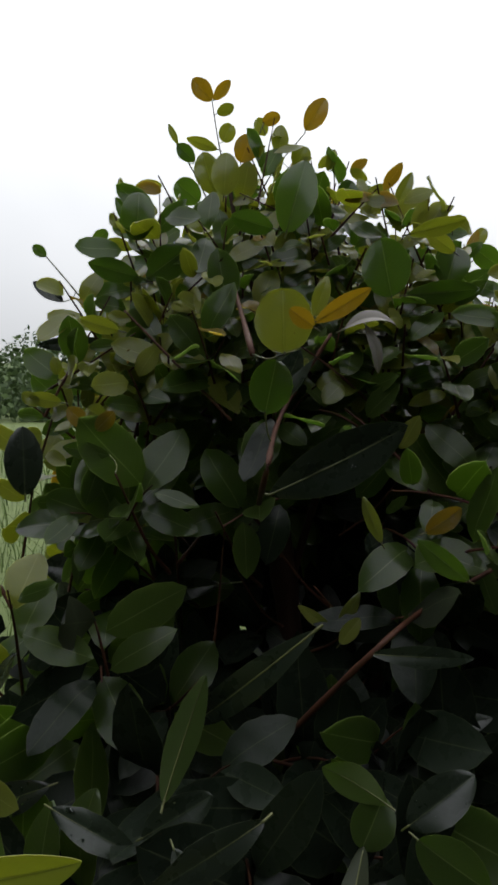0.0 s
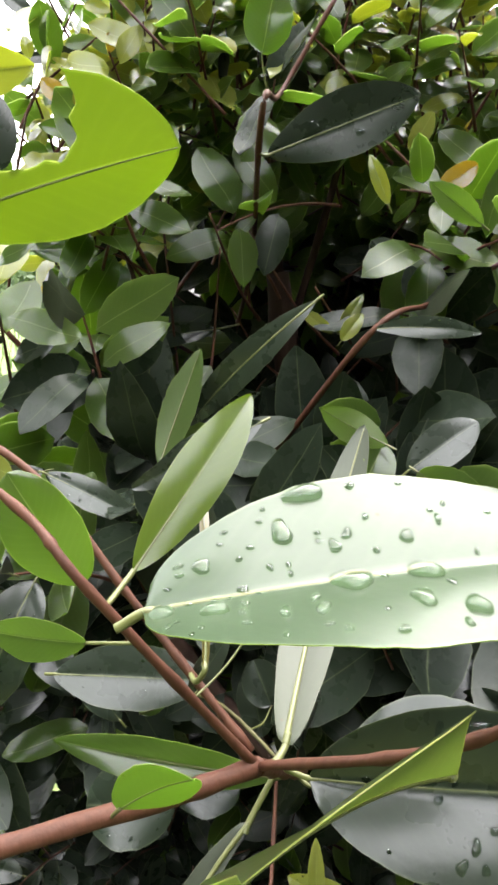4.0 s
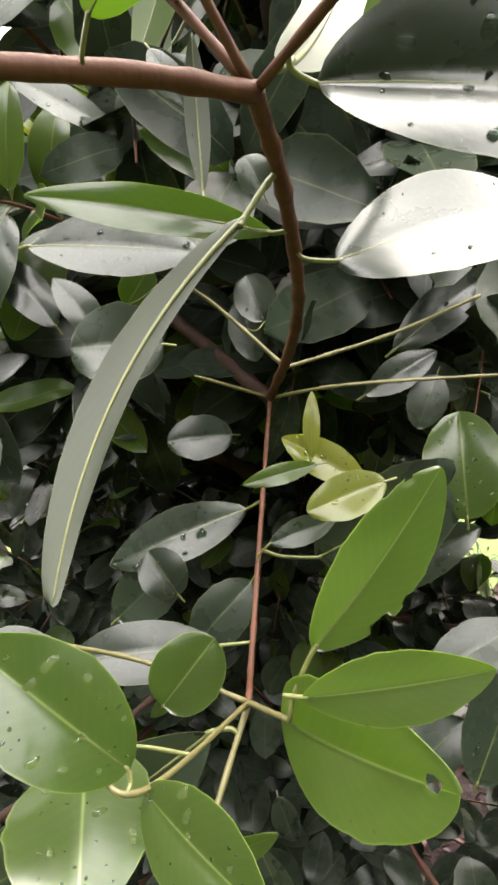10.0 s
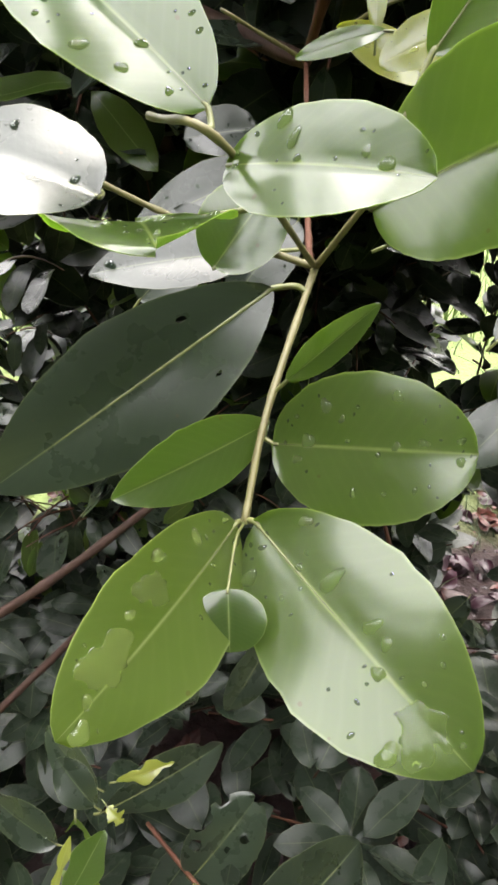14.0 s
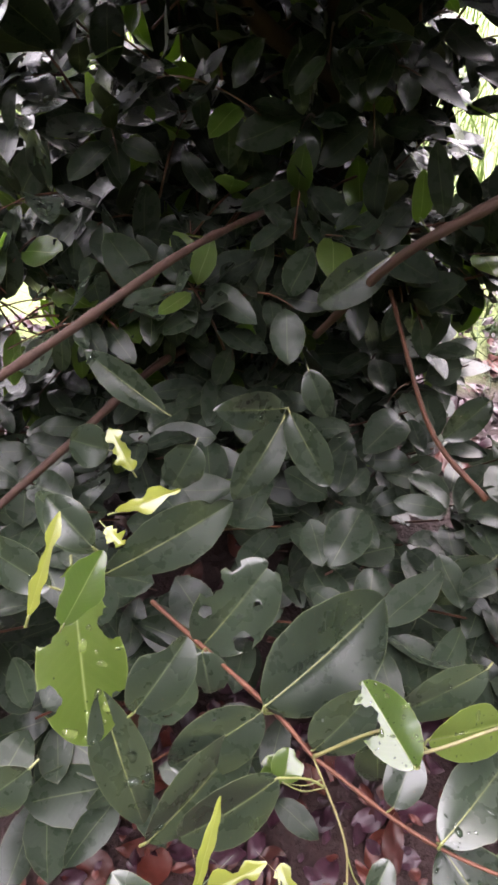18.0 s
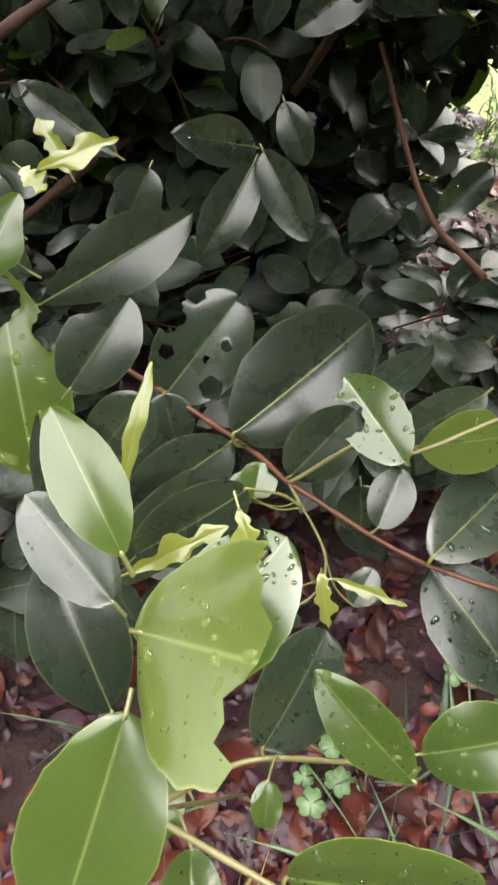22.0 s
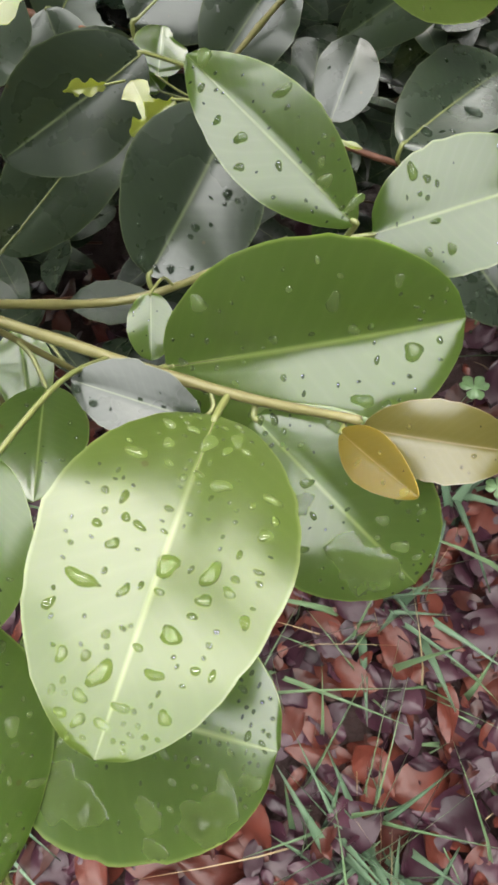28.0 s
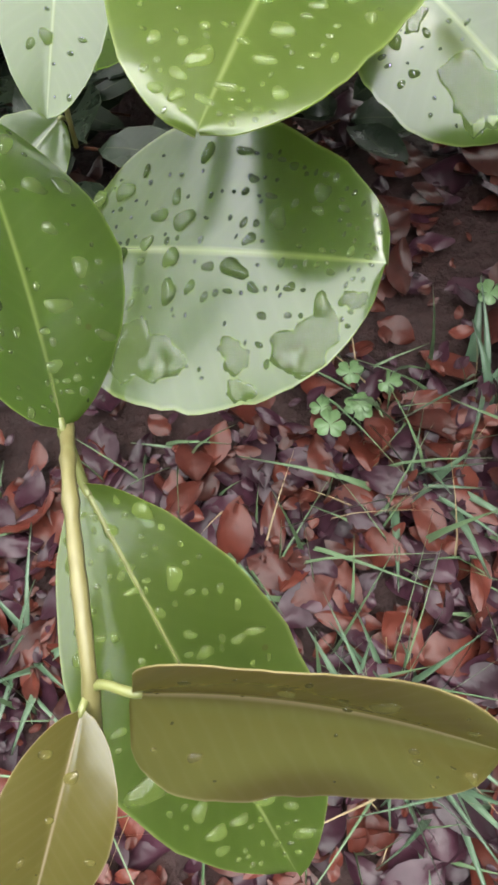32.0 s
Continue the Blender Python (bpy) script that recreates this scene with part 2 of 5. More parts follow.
LITTER = plain_material("dead_leaf", (0.009, 0.003, 0.003), (0.078, 0.018, 0.012), 0.4, 90.0, 0.7, 0.001, island=True)
LITTER_GREY = plain_material("weathered_leaf", (0.008, 0.003, 0.005), (0.036, 0.012, 0.02), 0.36, 90.0, 0.7, 0.001, island=True)
GRASS = plain_material("grass_blade", (0.035, 0.068, 0.03), (0.09, 0.138, 0.07), 0.45, 40.0, 0.1, 0.0005, island=True)
BROAD = plain_material("broad_grass_blade", (0.035, 0.066, 0.038), (0.08, 0.125, 0.078), 0.4, 40.0, 0.1, 0.0005, island=True)
CLOVER = plain_material("clover_leaf", (0.05, 0.10, 0.035), (0.10, 0.16, 0.07), 0.45, 60.0, 0.1, 0.0005)
STRAW = plain_material("dry_stalk", (0.12, 0.085, 0.045), (0.22, 0.17, 0.1), 0.6, 80.0, 0.2, 0.0005, island=True)
FIELD = plain_material("field_grass", (0.055, 0.09, 0.02), (0.11, 0.16, 0.04), 0.8, 1.2, 0.5, 0.05)
TALL = plain_material("tall_grass_blade", (0.05, 0.09, 0.018), (0.13, 0.19, 0.045), 0.6, 4.0, 0.1, 0.001, island=True)
WOODS = plain_material("far_leaves", (0.018, 0.04, 0.012), (0.075, 0.12, 0.032), 0.7, 0.8, 0.2, 0.02, island=True)
for dull in (LITTER, LITTER_GREY, SOIL, BARK, OLD_BARK):
    dull.node_tree.nodes["Principled BSDF"].inputs["Specular IOR Level"].default_value = 0.25
WATER, wnodes, wlinks, wb = material("water", 0.02)
wb.inputs["Transmission Weight"].default_value = 1.0
wb.inputs["IOR"].default_value = 1.33
wb.inputs["Base Color"].default_value = (1, 1, 1, 1)

WET = {}
for kind in "MFYBORLWG":
    WET[kind] = plain_material("leaf_under_water_" + kind, SKIN[kind][0], tuple(1.1 * c for c in SKIN[kind][1]), 0.9, 60.0, 0.0)
    WET[kind].node_tree.nodes["Principled BSDF"].inputs["Specular IOR Level"].default_value = 0.0

# ---- helpers of the scene ----
SHRUB_BASE = Vector((0.12, 0.95, 0.03))
shrub = tagged(new("shrub"), "large leafy evergreen shrub wet with rain", "shrub")
shrub.matrix_basis = Matrix.Translation(SHRUB_BASE)


def mesh_of(name, verts, faces, mats, uvs=None, index=None, smooth=True):
    me = bpy.data.meshes.new(name)
    me.from_pydata(verts, [], faces)
    for m in mats:
        me.materials.append(m)
    if index is not None:
        me.polygons.foreach_set("material_index", index)
    if smooth:
        me.polygons.foreach_set("use_smooth", [True] * len(faces))
    if uvs is not None:
        layer = me.uv_layers.new(name="UVMap")
        corner = np.empty(len(me.loops), dtype=np.int32)
        me.loops.foreach_get("vertex_index", corner)
        layer.data.foreach_set("uv", np.asarray(uvs, dtype=np.float32)[corner].ravel())
    me.update()
    return me


def part(name, me, parent, label="", at=None, kind=""):
    ob = new(name, me)
    ob.parent = parent
    if parent is shrub:
        ob.matrix_parent_inverse = Matrix.Translation(-SHRUB_BASE)
    if at is not None:
        ob.matrix_basis = at
    return tagged(ob, label, kind=kind)


def tube(points, radii, sides=8, cap=True):
    """A tube through points with the radii there: vertices and faces."""
    pts = [Vector(p) for p in points]
    verts, faces = [], []
    flat = Vector((0.31, 0.17, 0.93))
    for i, p in enumerate(pts):
        way = (pts[min(i + 1, len(pts) - 1)] - pts[max(i - 1, 0)]).normalized()
        a = way.cross(flat)
        if a.length < 1e-4:
            a = way.cross(Vector((1, 0, 0)))
        a.normalize()
        b = way.cross(a)
        for k in range(sides):
            q = 2 * math.pi * k / sides
            verts.append(p + (a * math.cos(q) + b * math.sin(q)) * radii[i])
    for i in range(len(pts) - 1):
        for k in range(sides):
            n = (k + 1) % sides
            faces.append((i * sides + k, i * sides + n, (i + 1) * sides + n, (i + 1) * sides + k))
    if cap:
        faces.append(tuple(range(sides - 1, -1, -1)))
        faces.append(tuple((len(pts) - 1) * sides + k for k in range(sides)))
    return verts, faces


def spline(points, steps):
    """A smooth line through points."""
    p = [Vector(q) for q in points]
    p = [p[0] * 2 - p[1]] + p + [p[-1] * 2 - p[-2]]
    out = []
    for i in range(1, len(p) - 2):
        for k in range(steps):
            t = k / steps
            out.append(0.5 * (2 * p[i] + (p[i + 1] - p[i - 1]) * t + (2 * p[i - 1] - 5 * p[i] + 4 * p[i + 1] - p[i + 2]) * t * t + (3 * p[i] - p[i - 1] - 3 * p[i + 1] + p[i + 2]) * t**3))
    return out + [p[-2]]


TWIG_POINTS = []


def twig(r0, r1, *points):
    """A branch of the shrub, thicker at its nodes."""
    line = spline(points, 10)
    n = len(line)
    radii, phase = [], random.random()
    for i in range(n):
        r = r0 + (r1 - r0) * i / (n - 1)
        node = 0.22 * math.exp(-((((i / 5.0 + phase) % 1.0) - 0.5) / 0.09) ** 2)
        radii.append(r * (1 + node + 0.06 * math.sin(i * 1.7)))
    if r0 < 0.006:
        TWIG_POINTS.extend(line)
    mat = OLD_BARK if r0 > 0.005 else BARK if r0 > 0.0014 else GREEN_BARK
    part("branch", mesh_of("branch", *tube(line, radii, 10 if r0 > 0.003 else 8), [mat]), shrub)


def profile(s, blunt):
    """Half width of a blade along its length, 1 at its widest."""
    return max(math.sin(math.pi * min(s, 1.0) ** 0.97), 0.0) ** blunt


def blade(length, width, top, under, fold=6.0, droop=0.15, bite=None, holes=0, rng=random, rag=0.0, bend=0.0, cut=1.0, peak=0.5, skew=0.0, chew=(), blunt=0.0):
    """A leaf blade with two skins and a rim: across x, along y from base to tip, upper side up. Returns its mesh, its grid and its surface."""
    rows, cols = (40, 24) if chew else (36, 12) if abs(peak - 0.5) > 0.02 or blunt else (22, 12)
    blunt = blunt or (0.44 if width / length > 0.8 else 0.5 if width / length > 0.66 else 0.58 if width / length > 0.45 else 0.72)
    thick, wob, turn = 0.00022, rng.uniform(0.02, 0.06), rng.uniform(0, 6.3)
    lift, warp, grid = math.tan(radians(fold)), math.log(0.5) / math.log(peak), []

    def half_at(s, v):
        half = profile(s**warp, blunt) * width / 2 * (1 + skew * (1 if v > 0 else -1)) + 0.0003
        if bite and (v > 0) == (bite[1] > 0) and v != 0:
            d = abs(s - bite[0]) / 0.17
            half *= 1 - bite[2] * math.exp(-(d**4)) * (0.9 + 0.1 * math.sin(s * 90))
        if rag:
            half *= 1 - rag * min(1.0, max(0.0, 0.5 + 1.5 * noise.noise((s * 5.5 + turn, 9.0 if v > 0 else 2.0, turn))))
        return half * (1 - 0.035 * noise.noise((s * 13.0 + turn, 5.0 if v > 0 else 1.0, turn)) - 0.02 * noise.noise((s * 37.0, 3.0 if v > 0 else 7.0, turn)))

    def surface(s, v):
        x = v * half_at(s, v)
        ang = droop * (s - 0.5)
        y = length * (s - 0.5) * (1 - ang * ang / 6) + length / 2
        z = -droop * length * (s - 0.5) ** 2 + droop * length * 0.25 + abs(x) * lift * (1 - 0.35 * abs(v))
        z += wob * width * math.sin(6.5 * s + turn + (1.5 if v > 0 else 0)) * v * v
        return x + bend * length * 4 * s * (1 - s), y, z

    for i in range(rows + 1):
        whole = i / rows
        whole = 0.35 * whole + 0.65 * (1 - math.cos(math.pi * whole)) / 2
        line = []
        for j in range(cols + 1):
            v = 2 * j / cols - 1
            s = whole * (cut + 0.06 * math.sin(5 * v + turn) + 0.03 * math.sin(17 * v)) if cut < 1 else whole
            line.append((*surface(s, v), s, v))
        grid.append(line)
    # mouths of caterpillars: round bites with a ragged rim
    inside = set()
    for cx, cy, r in chew:
        for i, line in enumerate(grid):
            for j, (x, y, z, s, v) in enumerate(line):
                a = math.atan2(y - cy, x - cx)
                reach = r * (1 + 0.09 * math.sin(5 * a + cx * 900) + 0.06 * math.sin(11 * a + cy * 700))
                d = math.hypot(x - cx, y - cy)
                if d < reach:
                    inside.add((i, j))
                    k = reach / max(d, 1e-5)
                    line[j] = (cx + (x - cx) * k, cy + (y - cy) * k, z, s, v)
    verts, uvs, faces, index, rim = [], [], [], [], []
    for layer in (0, 1):
        for line in grid:
            for x, y, z, s, v in line:
                verts.append((x, y, z - layer * thick))
                uvs.append((s, v * 0.5 + 0.5))
    c = cols + 1
    gone = {(i, j) for i in range(rows) for j in range(cols) if {(i, j), (i + 1, j), (i, j + 1), (i + 1, j + 1)} <= inside}
    for _ in range(holes):
        i, j = rng.randrange(4, rows - 3), rng.choice((2, 3, cols - 3, cols - 2))
        wide_of = rng.uniform(0.12, 0.3)
        gone.update({(i - 1, j - 1), (i - 1, j), (i, j - 1), (i, j)})
        for layer in (0, (rows + 1) * (cols + 1)):
            mid = Vector(verts[layer + i * (cols + 1) + j])
            for di in (-1, 0, 1):
                for dj in (-1, 0, 1):
                    if di or dj:
                        n = layer + (i + di) * (cols + 1) + j + dj
                        f = wide_of * (0.7 if di and dj else 1.0) * rng.uniform(0.8, 1.4)
                        verts[n] = tuple(mid + (Vector(verts[n]) - mid) * f)
    back = len(verts) // 2
    for i in range(rows):
        for j in range(cols):
            if (i, j) in gone:
                continue
            a = i * c + j
            faces.append((a, a + 1, a + c + 1, a + c))
            index.append(0)
            faces.append((back + a, back + a + c, back + a + c + 1, back + a + 1))
            index.append(1)
        a, b = i * c, i * c + cols
        if (i, 0) not in gone:
            rim.append((a, a + c, back + a + c, back + a))
        if (i, cols - 1) not in gone:
            rim.append((b, back + b, back + b + c, b + c))
    # the rim has corners of its own, so that it does not bend the skins' gloss
    for quad in rim:
        o = len(verts)
        verts += [verts[k] for k in quad]
        uvs += [uvs[k] for k in quad]
        faces.append((o, o + 1, o + 2, o + 3))
        index.append(1)
    return mesh_of("leaf", verts, faces, [top, under], uvs, index), grid, surface, half_at, inside


def blob(centre, normal, r, rng):
    """One drop of water: a low, uneven dome, with the wet skin of the leaf under it."""
    sides, verts, faces, index = 14, [], [], []
    n = Vector(normal).normalized()
    a = n.cross(Vector((0.2, 0.95, 0.1))).normalized()
    b = n.cross(a)
    c = Vector(centre)
    ax, ph, ph2, flat = rng.uniform(0.75, 1.4), rng.uniform(0, 6.3), rng.uniform(0, 6.3), rng.uniform(0.4, 0.65)
    amp = 0.22 if r > 0.0009 else 0.1
    for ring, (rad, h) in enumerate(((1.0, 0.0), (0.95, 0.33), (0.77, 0.7), (0.42, 0.93))):
        for k in range(sides):
            q = 2 * math.pi * k / sides
            rr = r * rad * (1 + amp * math.sin(2 * q + ph) + amp * 0.6 * math.sin(3 * q + ph2))
            verts.append(c + a * (rr * math.cos(q) * ax) + b * (rr * math.sin(q) / ax) + n * (h * flat * r + 0.00002))
        if ring:
            for k in range(sides):
                m, o = (k + 1) % sides, (ring - 1) * sides
                faces.append((o + k, o + m, o + sides + m, o + sides + k))
                index.append(0)
    verts.append(c + n * (flat * r))
    faces += [(3 * sides + k, 3 * sides + (k + 1) % sides, 4 * sides) for k in range(sides)]
    index += [0] * sides
    o = len(verts)
    verts += [v + n * 0.00003 for v in verts[:sides]]
    faces.append(tuple(o + k for k in range(sides)))
    index.append(1)
    return [tuple(v) for v in verts], faces, index


def puddle(x, y, r, length, surface, half_at, rng):
    """A thin pool of rain held on a blade: follows its surface, with a lobed outline and a rounded rim."""
    sides, verts, faces, index = 36, [], [], []
    ph, ph2, ph3 = rng.uniform(0, 6.3), rng.uniform(0, 6.3), rng.uniform(0, 6.3)
    rings = ((1.0, 0.00002), (0.97, 0.00011), (0.9, 0.0002), (0.7, 0.00023), (0.35, 0.00021))

    def place(q, rad, h):
        rr = r * rad * (1 + 0.22 * math.sin(2 * q + ph) + 0.16 * math.sin(3 * q + ph2) + 0.1 * math.sin(7 * q + ph3) + 0.05 * math.sin(13 * q + ph))
        px, py = x + rr * math.cos(q), y + rr * math.sin(q)
        s = min(0.97, max(0.03, py / length))
        v = px / half_at(s, px)
        v = min(0.985, max(-0.985, v))
        g = surface(s, v)
        return (g[0], g[1], g[2] + h)

    for ring, (rad, h) in enumerate(rings):
        verts += [place(2 * math.pi * k / sides, rad, h) for k in range(sides)]
        if ring:
            o = (ring - 1) * sides
            for k in range(sides):
                m = (k + 1) % sides
                faces.append((o + k, o + m, o + sides + m, o + sides + k))
                index.append(0)
    verts.append(place(0.0, 0.0, 0.0002))
    o = (len(rings) - 1) * sides
    faces += [(o + k, o + (k + 1) % sides, len(verts) - 1) for k in range(sides)]
    index += [0] * sides
    o = len(verts)
    for rad in (0.995, 0.5):
        verts += [place(2 * math.pi * k / sides, rad, 0.00005) for k in range(sides)]
    verts.append(place(0.0, 0.0, 0.00005))
    for k in range(sides):
        m = (k + 1) % sides
        faces += [(o + k, o + m, o + sides + m, o + sides + k), (o + sides + k, o + sides + m, o + 2 * sides)]
        index += [1, 1]
    return verts, faces, index


LABELS = {
    "M": "glossy dark green mature leaf",
    "F": "fresh green glossy leaf",
    "Y": "young yellow-green leaf",
    "B": "young bronze-tinted leaf",
    "O": "olive green leaf",
    "L": "light green glossy leaf",
    "W": "broad waxy grey-green leaf",
    "R": "olive-brown young leaf",
    "G": "withered pale grey leaf",
}


def leaf(base, tip, face, width, kind, fold=13.0, droop=0.15, bite=None, holes=0, drops=0, rag=0.0, bend=0.0, cut=1.0, peak=0.5, skew=0.0, chew=(), blunt=0.0, pools=()):
    """One leaf of the shrub, from its base to its tip, its upper side turned to face."""
    base, tip, face = Vector(base), Vector(tip), Vector(face).normalized()
    rng = random.Random(round(base.x * 7919 + base.y * 104729 + base.z * 1299709 + tip.x * 3571, 3))
    if kind == "M" and not (bite or rag or holes or chew):
        # older blades are nibbled and pierced here and there
        rag = rng.choice((0.0, 0.0, 0.0, 0.04, 0.08))
        holes = rng.choice((0, 0, 0, 1, 2))
        drops = drops or rng.randrange(0, 5)
    along = tip - base
    length = along.length
    along.normalize()
    across = along.cross(face).normalized()
    up = across.cross(along)
    m = Matrix((across, along, up)).transposed().to_4x4()
    m.translation = base
    me, grid, surface, half_at, eaten = blade(length, width, TOP[kind], UNDER[kind], fold, droop, bite, holes, rng, rag, bend, cut, peak, skew, chew, blunt)
    ob = part("leaf", me, shrub, (LABELS[kind] + (" chewed at its edge" if bite or rag or chew or cut < 1 else " with small holes" if holes else "") + (" beaded with raindrops" if drops > 3 else "")), m)
    # midrib, pale and slightly proud underneath
    cols = len(grid[0]) // 2
    whole = next((i for i in range(len(grid)) if (i, cols) in eaten), len(grid) - 1)
    rib = [(g[cols][0], g[cols][1], g[cols][2] - 0.00035) for g in grid[: max(whole, 3)]]
    part("midrib", mesh_of("midrib", *tube(rib, [max(0.00055 * (1 - 0.8 * k / len(rib)) * (length / 0.07), 0.0002) for k in range(len(rib))], 6), [STALK]), ob)
    # stalk to the nearest branch
    near = min(TWIG_POINTS, key=lambda q: (q - base).length_squared) if TWIG_POINTS else None
    inv = m.inverted()
    first = Vector((0, -0.006, -0.0035))
    if near is not None and (near - base).length < 0.045:
        first = inv @ near
    bend = Vector((0, min(first.length * 0.45, 0.008) * -1, 0))
    line = spline((first, (first + bend) * 0.5 + Vector((0, 0, -0.001)), (0, 0, -0.0002), (0, length * 0.03, -0.0003 + grid[1][cols][2] * 0.5)), 5)
    part("petiole", mesh_of("petiole", *tube(line, [0.0009 * (length / 0.07) ** 0.5] * len(line), 6), [STALK]), ob)
    if drops:
        verts, faces, index, spots = [], [], [], []
        mats = [WATER, WET[kind]]
        for _ in range(drops * 20):
            if len(spots) >= drops * 2.6:
                break
            i, j = rng.randrange(2, len(grid) - 3), rng.randrange(1, len(grid[0]) - 2)
            if (i, j) in eaten or (i + 1, j + 1) in eaten:
                continue
            g, h = Vector(grid[i][j][:3]), Vector(grid[i + 1][j + 1][:3])
            n = (Vector(grid[i][j + 1][:3]) - g).cross(Vector(grid[i + 1][j][:3]) - g)
            if n.length < 1e-12:
                continue
            n = n.normalized() if n.z > 0 else -n.normalized()
            f = rng.uniform(0.25, 0.75)
            c = g * f + h * (1 - f)
            r = length / 0.065 * (0.0004 + 0.0021 * rng.random() ** 3.0)
            if all((c - q).length > 1.3 * (r + w) for q, w in spots):
                spots.append((c, r))
                vs, fs, ix = blob(c, n, r, rng)
                if r > 0.0011:
                    part("water_drop", mesh_of("water_drop", vs, fs, mats, index=ix), ob, "clear bead of rainwater").visible_shadow = False
                    continue
                faces += [tuple(k + len(verts) for k in q) for q in fs]
                index += ix
                verts += vs
        if verts:
            part("fine_spray", mesh_of("fine_spray", verts, faces, mats, index=index), ob, "tiny beads of rainwater", kind="stuff").visible_shadow = False
    for x, y, r in pools:
        vs, fs, ix = puddle(x, y, r, length, surface, half_at, rng)
        part("rain_pool", mesh_of("rain_pool", vs, fs, [WATER, WET[kind]], index=ix), ob, "thin pool of rainwater").visible_shadow = False
    return ob


# ---- ground: one sheet to the horizon, rising to a wooded hill ahead ----
def ground_height(x, y):
    far = math.hypot(x, y)
    z = 0.04 * noise.noise((x * 1.3, y * 1.3, 0)) + 0.012 * noise.noise((x * 9, y * 9, 3)) if far < 30 else 0.0
    z += 0.05
    rise = max(0.0, min(1.0, (y - 55) / 70))
    return z + 7.5 * rise * rise * (3 - 2 * rise) * (1 + 0.35 * noise.noise((x * 0.012, y * 0.012, 5)))


def build_ground():
    rings, sectors = [0.0] + [0.06 * 1.125**k for k in range(78)], 120
    verts, faces = [(0, 0, ground_height(0, 0))], []
    for r in rings[1:]:
        for k in range(sectors):
            a = 2 * math.pi * k / sectors
            x, y = r * math.cos(a), r * math.sin(a)
            verts.append((x, y, ground_height(x, y)))
    faces += [(0, 1 + k, 1 + (k + 1) % sectors) for k in range(sectors)]
    for i in range(len(rings) - 2):
        for k in range(sectors):
            a, b = 1 + i * sectors + k, 1 + i * sectors + (k + 1) % sectors
            faces.append((a, a + sectors, b + sectors, b))
    me = mesh_of("ground", verts, faces, [GROUND])
    tagged(new("ground", me), "damp soil and rough grass ground", "ground", kind="structure")


GROUND, gn, gl, gb = material("ground", 0.75)
gc = gn.new("ShaderNodeTexCoord")
gx = gn.new("ShaderNodeVectorMath")
gx.operation = "DISTANCE"
gx.inputs[1].default_value = (0.1, 0.1, 0.0)
gl.new(gc.outputs["Object"], gx.inputs[0])
patch = gn.new("ShaderNodeTexNoise")
patch.inputs["Scale"].default_value, patch.inputs["Detail"].default_value = 2.2, 6.0
gl.new(gc.outputs["Object"], patch.inputs["Vector"])
grain = gn.new("ShaderNodeTexNoise")
grain.inputs["Scale"].default_value, grain.inputs["Detail"].default_value = 70.0, 6.0
gl.new(gc.outputs["Object"], grain.inputs["Vector"])
soil_col = mix_node(gn, gl, grain.outputs[0], (0.008, 0.003, 0.003), (0.024, 0.009, 0.008))
grass_col = mix_node(gn, gl, patch.outputs[0], (0.06, 0.09, 0.024), (0.14, 0.18, 0.055))
where = math_node(gn, gl, "ADD", gx.outputs["Value"], math_node(gn, gl, "MULTIPLY", patch.outputs[0], 1.2))
edge = gn.new("ShaderNodeMapRange")
edge.inputs[1].default_value, edge.inputs[2].default_value = 1.7, 2.05
gl.new(where, edge.inputs[0])
gl.new(mix_node(gn, gl, edge.outputs[0], soil_col, grass_col), gb.inputs["Base Color"])
gbump = gn.new("ShaderNodeBump")
gbump.inputs["Strength"].default_value, gbump.inputs["Distance"].default_value = 0.8, 0.01
gl.new(grain.outputs[0], gbump.inputs["Height"])
gl.new(gbump.outputs[0], gb.inputs["Normal"])
gb.inputs["Specular IOR Level"].default_value = 0.25
build_ground()


def strips(name, label, category, mats, specs, seed):
    """Bent blades: specs give root, height, width, lean direction, lean and material number."""
    verts, faces, index = [], [], []
    rng = random.Random(seed)
    for (x, y, z), h, w, a, lean, mi in specs:
        dx, dy = math.cos(a), math.sin(a)
        o = len(verts)
        tw = rng.uniform(0, 6.3)
        sx, sy = math.cos(tw) * w / 2, math.sin(tw) * w / 2
        for k in range(5):
            t = k / 4
            r = lean * h * t * t
            zz = z + h * (t - 0.35 * lean * t * t)
            wk = 1 - t**1.5 * 0.95
            verts.append((x + dx * r - sx * wk, y + dy * r - sy * wk, zz))
            verts.append((x + dx * r, y + dy * r, zz - w * 0.25))
            verts.append((x + dx * r + sx * wk, y + dy * r + sy * wk, zz))
        for k in range(4):
            for q in (0, 1):
                p = o + k * 3 + q
                faces.append((p, p + 1, p + 4, p + 3))
                index.append(mi)
    return tagged(new(name, mesh_of(name, verts, faces, mats, index=index)), label, category, kind="stuff")


def build_field():
    rng = random.Random(11)
    specs = []
    for _ in range(12000):
        d = 2.2 + 26 * rng.random() ** 1.6
        a = radians(rng.uniform(38, 148))
        x, y = d * math.cos(a), d * math.sin(a)
        if math.hypot(x - 0.25, y - 1.0) < 1.3:
            continue
        specs.append(((x, y, ground_height(x, y) - 0.02), rng.uniform(0.25, 0.75) * min(1.0, 0.4 + d / 14), rng.uniform(0.004, 0.009) * (1 + d / 8), rng.uniform(0, 6.3), rng.uniform(0.1, 0.6), 0))
    strips("tall_grass", "tall light green grass of the open field", "grass", [TALL], specs, 5)


build_field()


